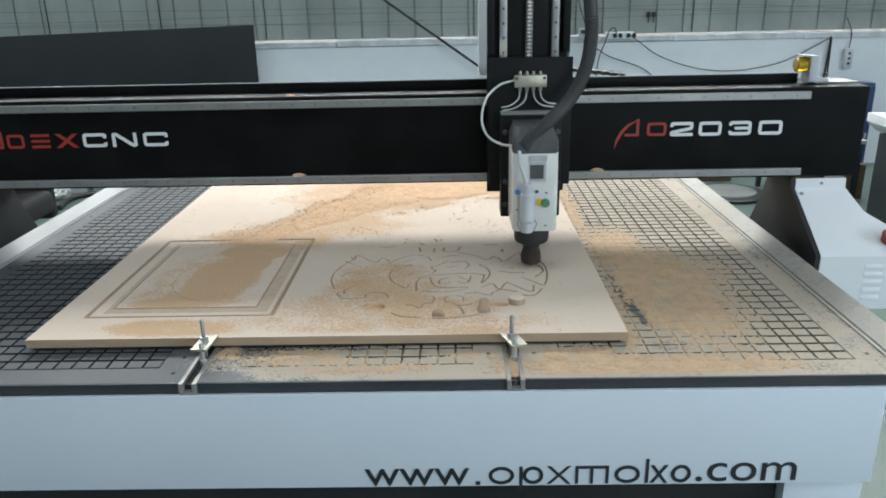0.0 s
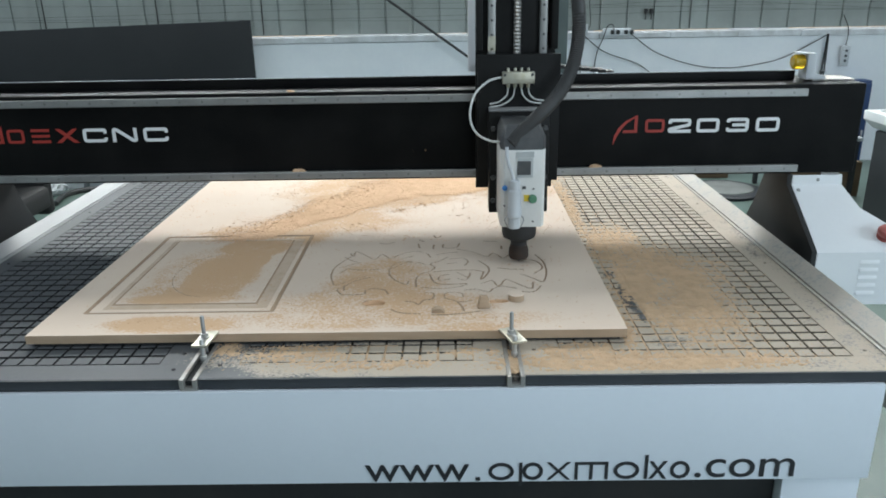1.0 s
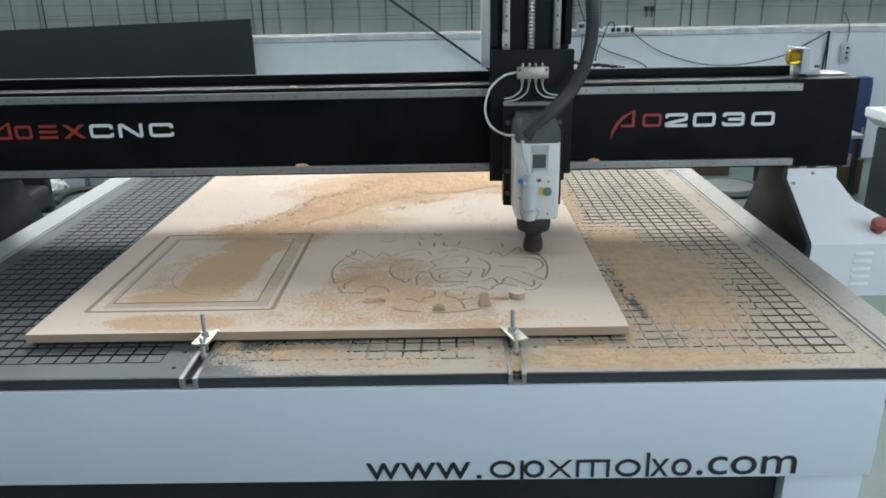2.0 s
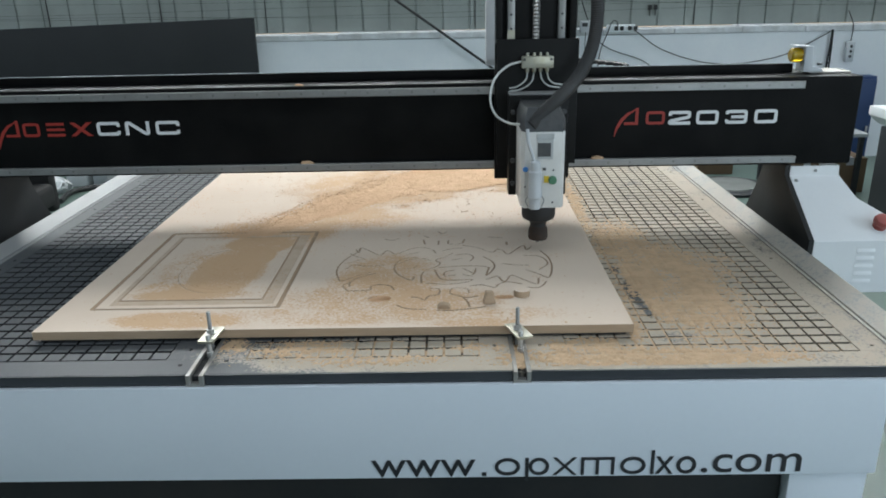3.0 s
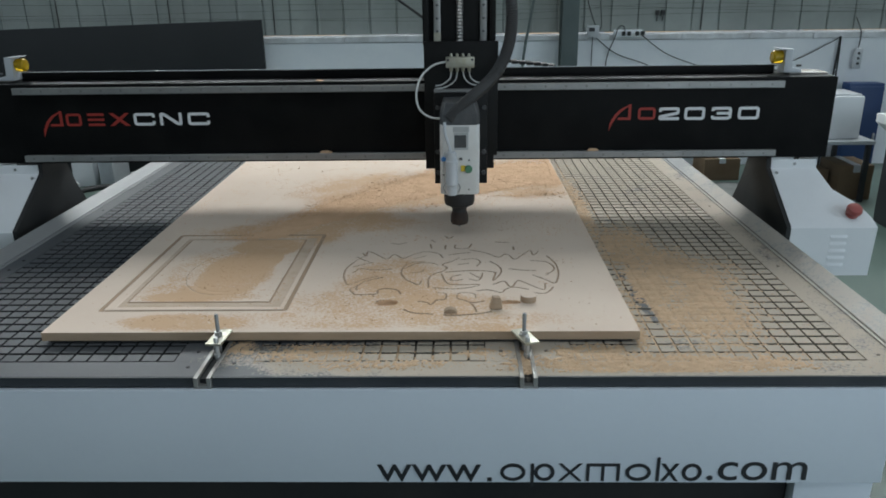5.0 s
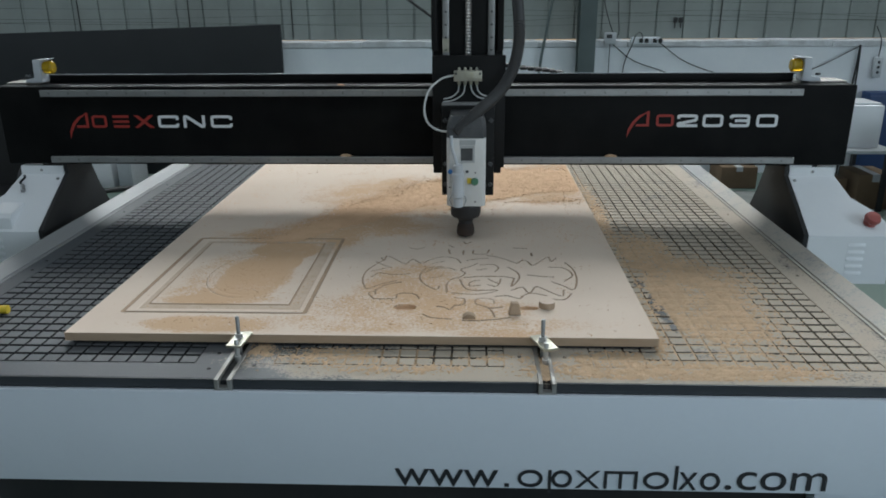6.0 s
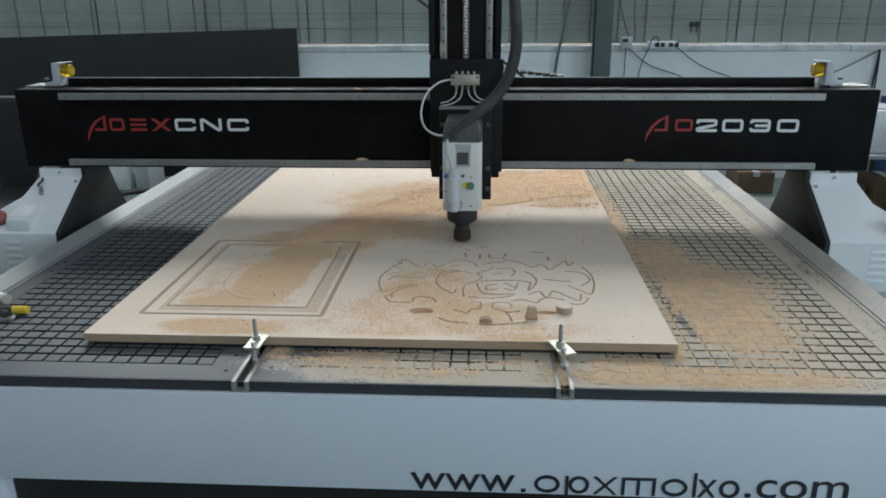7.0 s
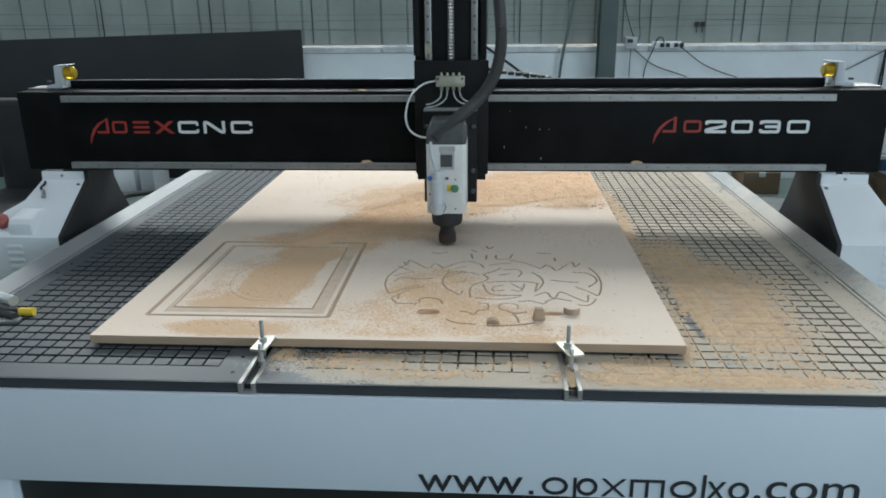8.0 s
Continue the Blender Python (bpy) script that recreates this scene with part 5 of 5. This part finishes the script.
# the drift swept across the board: a sharp edge towards the front, a loose one behind
SWEPT = ((-0.42, 0.56), (-0.26, 0.585), (-0.14, 0.728), (-0.066, 0.80), (0.012, 0.894), (0.10, 0.965), (0.19, 1.019), (0.28, 1.014), (0.377, 1.074), (0.477, 1.135), (0.61, 1.15))
LOOSE = ((-0.42, 0.66), (-0.313, 0.735), (-0.251, 0.855), (-0.19, 1.02), (-0.108, 1.137), (-0.036, 1.22), (0.12, 1.40), (0.29, 1.57), (0.61, 1.60))


def pile(X, Y):
    """How thick the drift lies at a place of the board, 0 to 1."""
    low = np.interp(X, [p[0] for p in SWEPT], [p[1] for p in SWEPT]) + 0.012 * ripple(X, Y, 45, 3, 23)
    high = np.interp(X, [p[0] for p in LOOSE], [p[1] for p in LOOSE]) + 0.04 * ripple(X, Y, 14, 3, 24)
    d = np.minimum(np.clip((Y - low) / 0.03, -1, 1), np.clip((high - Y) / 0.20 + 0.25, -1, 1))
    d = np.minimum(d, np.clip((X + 0.44) / 0.12, 0, 1))
    island = patch(X, Y, ((0.54, 1.06, 0.06, 0.05, 0.75), (0.42, 1.03, 0.05, 0.02, 0.6), (0.16, 0.93, 0.05, 0.025, 0.5), (0.10, 0.86, 0.03, 0.03, 0.42)))
    return np.maximum(d, island)


FILM = ((-0.31, 0.36, 0.09, 0.18, 0.75), (-0.22, 0.52, 0.12, 0.08, 0.6), (-0.36, 0.06, 0.14, 0.04, 0.6), (0.05, 0.20, 0.18, 0.10, 0.5), (0.10, 0.32, 0.10, 0.12, 0.45), (0.2, 0.06, 0.25, 0.03, 0.45),
        (-0.10, 0.70, 0.16, 0.06, 0.4), (0.32, 0.02, 0.08, 0.03, 0.6), (-0.24, 0.2, 0.2, 0.06, 0.45))


def build_dust():
    xs = np.arange(-0.22, 1.05, 0.004)
    ys = np.arange(-0.125, 1.75, 0.004)
    X, Y = np.meshgrid(xs, ys)
    speck = np.random.RandomState(41).uniform(-1, 1, X.shape)
    h = -0.0115 + 0.0155 * patch(X, Y, BED_SPOTS) + 0.0030 * speck + 0.0018 * ripple(X, Y, 26, 4, 11) + 0.0014 * ripple(X, Y, 90, 3, 13) + 0.0018 * ripple(X, Y, 260, 3, 12)
    h -= 0.016 * np.exp(-((X - 0.660 - 0.06 * (0.22 - Y)) / 0.014) ** 2 - ((Y - 0.20) / 0.13) ** 2) * np.clip(0.40 + 1.1 * ripple(X, Y, 95, 2, 17), 0, 1)
    h -= 0.004 * np.exp(-((X - 0.69) / 0.05) ** 2 - ((Y - 0.02) / 0.05) ** 2) * np.clip(0.6 + ripple(X, Y, 70, 2, 18), 0, 1)
    h = np.where((X > 0.62) & (X < 0.84) & (Y < 0.10) | (X > 0.70) & (X < 0.84) & (Y < 0.55) | (Y < 0.0) & (X < 0.15), np.maximum(h, -0.0027 + 0.0014 * ripple(X, Y, 30, 3, 14)), h)
    h = np.minimum(h, 0.0007 + 0.0006 * ripple(X, Y, 240, 3, 5) + 0.0006 * ripple(X, Y, 40, 3, 6) + 0.0006 * speck)
    # the grooves below show through as faint dips
    dip = np.maximum(np.clip(1 - np.abs((X - 0.47) / PITCH - np.round((X - 0.47) / PITCH)) * 9, 0, 1), np.clip(1 - np.abs((Y + 0.078) / PITCH - np.round((Y + 0.078) / PITCH)) * 7, 0, 1))
    h = np.where((X > 0.47) & (X < 1.03) & (Y > -0.078), h - 0.0016 * dip * (h > -0.0015), h)
    hc = h[:-1, :-1]
    keep = (hc > -0.0058) & ~((X[:-1, :-1] > -0.60) & (X[:-1, :-1] < 0.597) & (Y[:-1, :-1] > 0.012))
    me = grid_mesh("bed_sawdust", xs, ys, TOP + h, keep, [BEDDUST])
    tagged(new("bed_sawdust", me), "light brown wood dust drifted over the gridded bed", "sawdust", kind="stuff")
    xs = np.arange(-0.60, 0.609, 0.0035)
    ys = np.arange(0.56, 1.85, 0.0035)
    X, Y = np.meshgrid(xs, ys)
    d = pile(X, Y) + 0.16 * ripple(X, Y, 40, 3, 21) + 0.26 * ripple(X, Y, 330, 3, 22) + 0.30 * np.random.RandomState(43).uniform(-1, 1, X.shape)
    h = 0.0032 * (d - 0.46)
    keep = h[:-1, :-1] > -0.0001
    h = np.clip(h, 0.0002, 0.006) + 0.0005 * np.abs(ripple(X, Y, 300, 3, 8))
    me = grid_mesh("board_sawdust", xs, ys, BOARD + h, keep, [DUST])
    tagged(new("board_sawdust", me), "drift of orange-brown wood chips on the board", "sawdust", kind="stuff")
    # loose chips: small wedge-shaped flakes
    rng = np.random.RandomState(7)
    verts, faces = [], []
    def chip(x, y, z, s):
        a = rng.uniform(0, 6.28)
        c, q = math.cos(a) * s, math.sin(a) * s
        k = len(verts)
        w = rng.uniform(0.3, 0.7)
        verts.extend(((x - c, y - q, z), (x + c, y + q, z), (x - q * w, y + c * w, z), (x, y, z + s * rng.uniform(0.15, 0.4))))
        faces.extend(((k, k + 1, k + 2), (k, k + 3, k + 1), (k + 1, k + 3, k + 2), (k + 2, k + 3, k)))
    def scatter(spots, x0, x1, y0, y1, n, z, lo, hi, floor_d, off=None):
        px, py = rng.uniform(x0, x1, n), rng.uniform(y0, y1, n)
        dens = np.clip((pile(px, py) if spots == 'pile' else patch(px, py, spots)) + 0.12 * ripple(px, py, 20, 3, 31), floor_d, 1)
        for x, y, d, u in zip(px, py, dens, rng.uniform(0, 1, n)):
            if u < d and not (off and off(x, y)):
                chip(x, y, z, rng.uniform(lo, hi))
    scatter('pile', -0.6, 0.6, 0.60, 1.7, 30000, BOARD, 0.0014, 0.0046, 0.004)
    scatter(FILM, -0.6, 0.6, 0.01, 0.75, 15000, BOARD, 0.0014, 0.0038, 0.020)
    scatter('pile', -0.5, 0.6, 0.65, 1.6, 12000, BOARD + 0.0012, 0.0018, 0.0052, 0.0)
    scatter(BED_SPOTS, -0.2, 1.04, -0.12, 1.6, 26000, TOP + 0.001, 0.0010, 0.0030, 0.02, lambda x, y: x < 0.615 and y > -0.003)
    scatter((), LEFT, 1.04, -0.12, 1.6, 5000, TOP, 0.0008, 0.0022, 0.03, lambda x, y: -0.615 < x < 0.615 and y > -0.003)
    me = bpy.data.meshes.new("wood_chips")
    me.from_pydata(verts, [], faces)
    me.materials.append(CHIP)
    tagged(new("wood_chips", me), "loose wood chips scattered over board and bed", "wood chips", kind="stuff")


def build_offcuts():
    plug = thing("round_offcut", "round MDF plug sitting upright on the board", "offcut", "loose offcuts")
    bm = bmesh.new()
    lathe(bm, (0.401, 0.156, BOARD + 0.0002), ((0, 0.0175), (0.0135, 0.0175)), 26)
    part("plug", bm, MDFEDGE, plug)
    bm = bmesh.new()
    lathe(bm, (0.401, 0.156, BOARD + 0.0139), ((0, 0.0176), (0.0012, 0.0170)), 26)
    part("face", bm, MDF, plug, "pale face of the plug")
    piece = thing("narrow_offcut", "narrow MDF offcut tipped up on its edge", "offcut", "loose offcuts")
    bm = bmesh.new()
    prism(bm, ((-0.013, 0.0), (0.013, 0.0), (0.009, 0.026), (-0.006, 0.027)), 'y', -0.009, 0.009, 0.001)
    ob = part("piece", bm, MDFEDGE, piece)
    ob.matrix_local = pose(0.327, 0.115, BOARD + 0.0002, -6, 0, 8)
    half = thing("half_round_offcut", "small half-round MDF offcut lying on the board", "offcut", "loose offcuts")
    bm = bmesh.new()
    prism(bm, [(0.014 * math.cos(a), 0.012 * math.sin(a)) for a in (math.pi * k / 10 for k in range(11))], 'y', -0.006, 0.006, 0.0008)
    ob = part("piece", bm, MDFEDGE, half)
    ob.matrix_local = pose(0.229, 0.094, BOARD + 0.0002, 12, 0, 0)


def build_bench_things():
    pl = thing("screwdriver", "screwdriver with a yellow handle end lying on the bed", "tool")
    bm = bmesh.new(); tube(bm, [(-0.855, 0.148, TOP + 0.0105), (-0.822, 0.150, TOP + 0.0105)], 0.0098, 14, steps=0); part("handle", bm, YELLOW, pl, "yellow plastic handle")
    bm = bmesh.new(); tube(bm, [(-0.905, 0.146, TOP + 0.0105), (-0.855, 0.148, TOP + 0.0105)], 0.0060, 12, steps=0); part("end", bm, RUBBER, pl)
    cl = thing("steel_bracket", "loose steel bracket with a shiny shaft lying on the bed", "bracket")
    bm = bmesh.new(); tube(bm, [(-0.925, 0.185, TOP + 0.0325), (-0.872, 0.158, TOP + 0.0325)], 0.012, 16, steps=0); part("shaft", bm, BRIGHT, cl)
    bm = bmesh.new(); tube(bm, [(-0.924, 0.155, TOP + 0.0105), (-0.848, 0.118, TOP + 0.0105)], 0.010, 14, steps=0); part("rod", bm, RUBBER, cl, "black rod")
    bm = bmesh.new(); prism(bm, ((-0.92, 0.09), (-0.835, 0.108), (-0.838, 0.128), (-0.92, 0.118)), 'z', TOP + 0.0004, TOP + 0.007, 0.001); part("plate", bm, STEEL, cl)
    bm = bmesh.new(); box(bm, -0.915, -0.885, 0.15, 0.185, TOP + 0.0004, TOP + 0.021, 0.002); part("block", bm, STEEL, cl)


def build_grid(bench, sections, y0, rows):
    """The raised pads of the vacuum grid: those nearest the front edge singly, the others as one."""
    w, v = PITCH - 0.0046, PITCH - 0.0076
    bm = bmesh.new()
    box(bm, -w / 2, w / 2, -v / 2, v / 2, -0.0060, 0, 0.0004, 1)
    # pad sides take the dark recess colour, so the gaps look shaded
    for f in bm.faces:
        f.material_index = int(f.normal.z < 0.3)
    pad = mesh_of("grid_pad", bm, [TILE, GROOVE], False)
    verts, faces = [], []
    pv = [v.co.copy() for v in pad.vertices]
    pf = [tuple(p.vertices) for p in pad.polygons]
    singles = 0
    for x0, n in sections:
        for j in range(rows):
            for i in range(n):
                x, y = x0 + (i + 0.5) * PITCH, y0 + (j + 0.5) * PITCH
                covered = -0.60 < x < 0.60 and y > 0.03
                if j < 9 and not covered and singles < 300:
                    ob = new("grid_pad", pad)
                    ob.parent = bench
                    ob.location = (x, y, TOP)
                    singles += 1
                else:
                    k = len(verts)
                    verts.extend((v.x + x, v.y + y, v.z + TOP) for v in pv)
                    faces.extend(tuple(q + k for q in f) for f in pf)
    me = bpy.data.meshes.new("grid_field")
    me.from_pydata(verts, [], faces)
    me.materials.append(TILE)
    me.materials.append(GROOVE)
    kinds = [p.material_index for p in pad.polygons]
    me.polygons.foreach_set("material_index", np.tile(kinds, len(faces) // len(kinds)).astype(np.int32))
    ob = new("grid_field", me)
    ob.parent = bench
    tagged(ob, "field of small square bed pads", kind="stuff")


build_hall()
build_wall_things()
build_floor_things()
bench, sections, grid_y, grid_rows = build_bench()
build_clamps()
build_board()
gantry = build_gantry()
carriage, slide = build_carriage()
build_bench_things()
build_offcuts()
build_dust()
flying = build_flying_chips()
build_grid(bench, sections, grid_y, grid_rows)


def motions():
    """The gantry goes along the bench, the carriage across it, and the slide lifts between two cuts."""
    along = ((0, 0.637), (0.5, 0.641), (1, 0.646), (1.5, 0.667), (2.0, 0.686), (2.4, 0.693), (2.8, 0.689), (3, 0.697), (3.5, 0.738), (4, 0.788), (4.5, 0.838),
             (5.0, 0.884), (5.4, 0.898), (6, 0.899), (6.5, 0.896), (7, 0.889), (7.5, 0.880), (8, 0.869))
    across = ((0, 0.456), (0.5, 0.427), (1, 0.428), (1.5, 0.447), (2.0, 0.466), (2.4, 0.475), (2.8, 0.476), (3, 0.468), (3.5, 0.423), (4, 0.364), (4.5, 0.301),
              (5.0, 0.250), (5.4, 0.235), (6, 0.216), (6.5, 0.189), (7, 0.160), (7.5, 0.131), (8, 0.102))
    lift = ((0, 0.0), (1.5, 0.0), (2.3, 0.0), (2.7, 0.021), (3, 0.021), (4.5, 0.021), (5.0, 0.020), (5.5, -0.002), (6, -0.002), (8, -0.002))
    walk(gantry, [(t, pose(0, y, 0)) for t, y in along])
    walk(carriage, [(t, pose(x, y, 0)) for (t, y), (_, x) in zip(along, across)])
    walk(slide, [(t, pose(0, 0, z)) for t, z in lift])
    for ob, t0, a, b, c in flying:
        turn = [pose(*a), pose(*a, 0, 0, 5), pose((a[0] + b[0]) / 2, (a[1] + b[1]) / 2, a[2] + 0.75 * (b[2] - a[2]), 50, 20, 40), pose(*b, 100, 40, 70),
                pose((c[0] + b[0]) / 2, (c[1] + b[1]) / 2, c[2] + 0.7 * (b[2] - c[2]), 60, 20, 110), pose(*c, 0, 0, 130), pose(*c, 0, 0, 130)]
        times = [0, t0, t0 + 0.12, t0 + 0.26, t0 + 0.42, t0 + 0.62, 9.0]
        walk(ob, [(t, m) for t, m in zip(times, turn) if t <= 8.0 or t < 8.7])


motions()
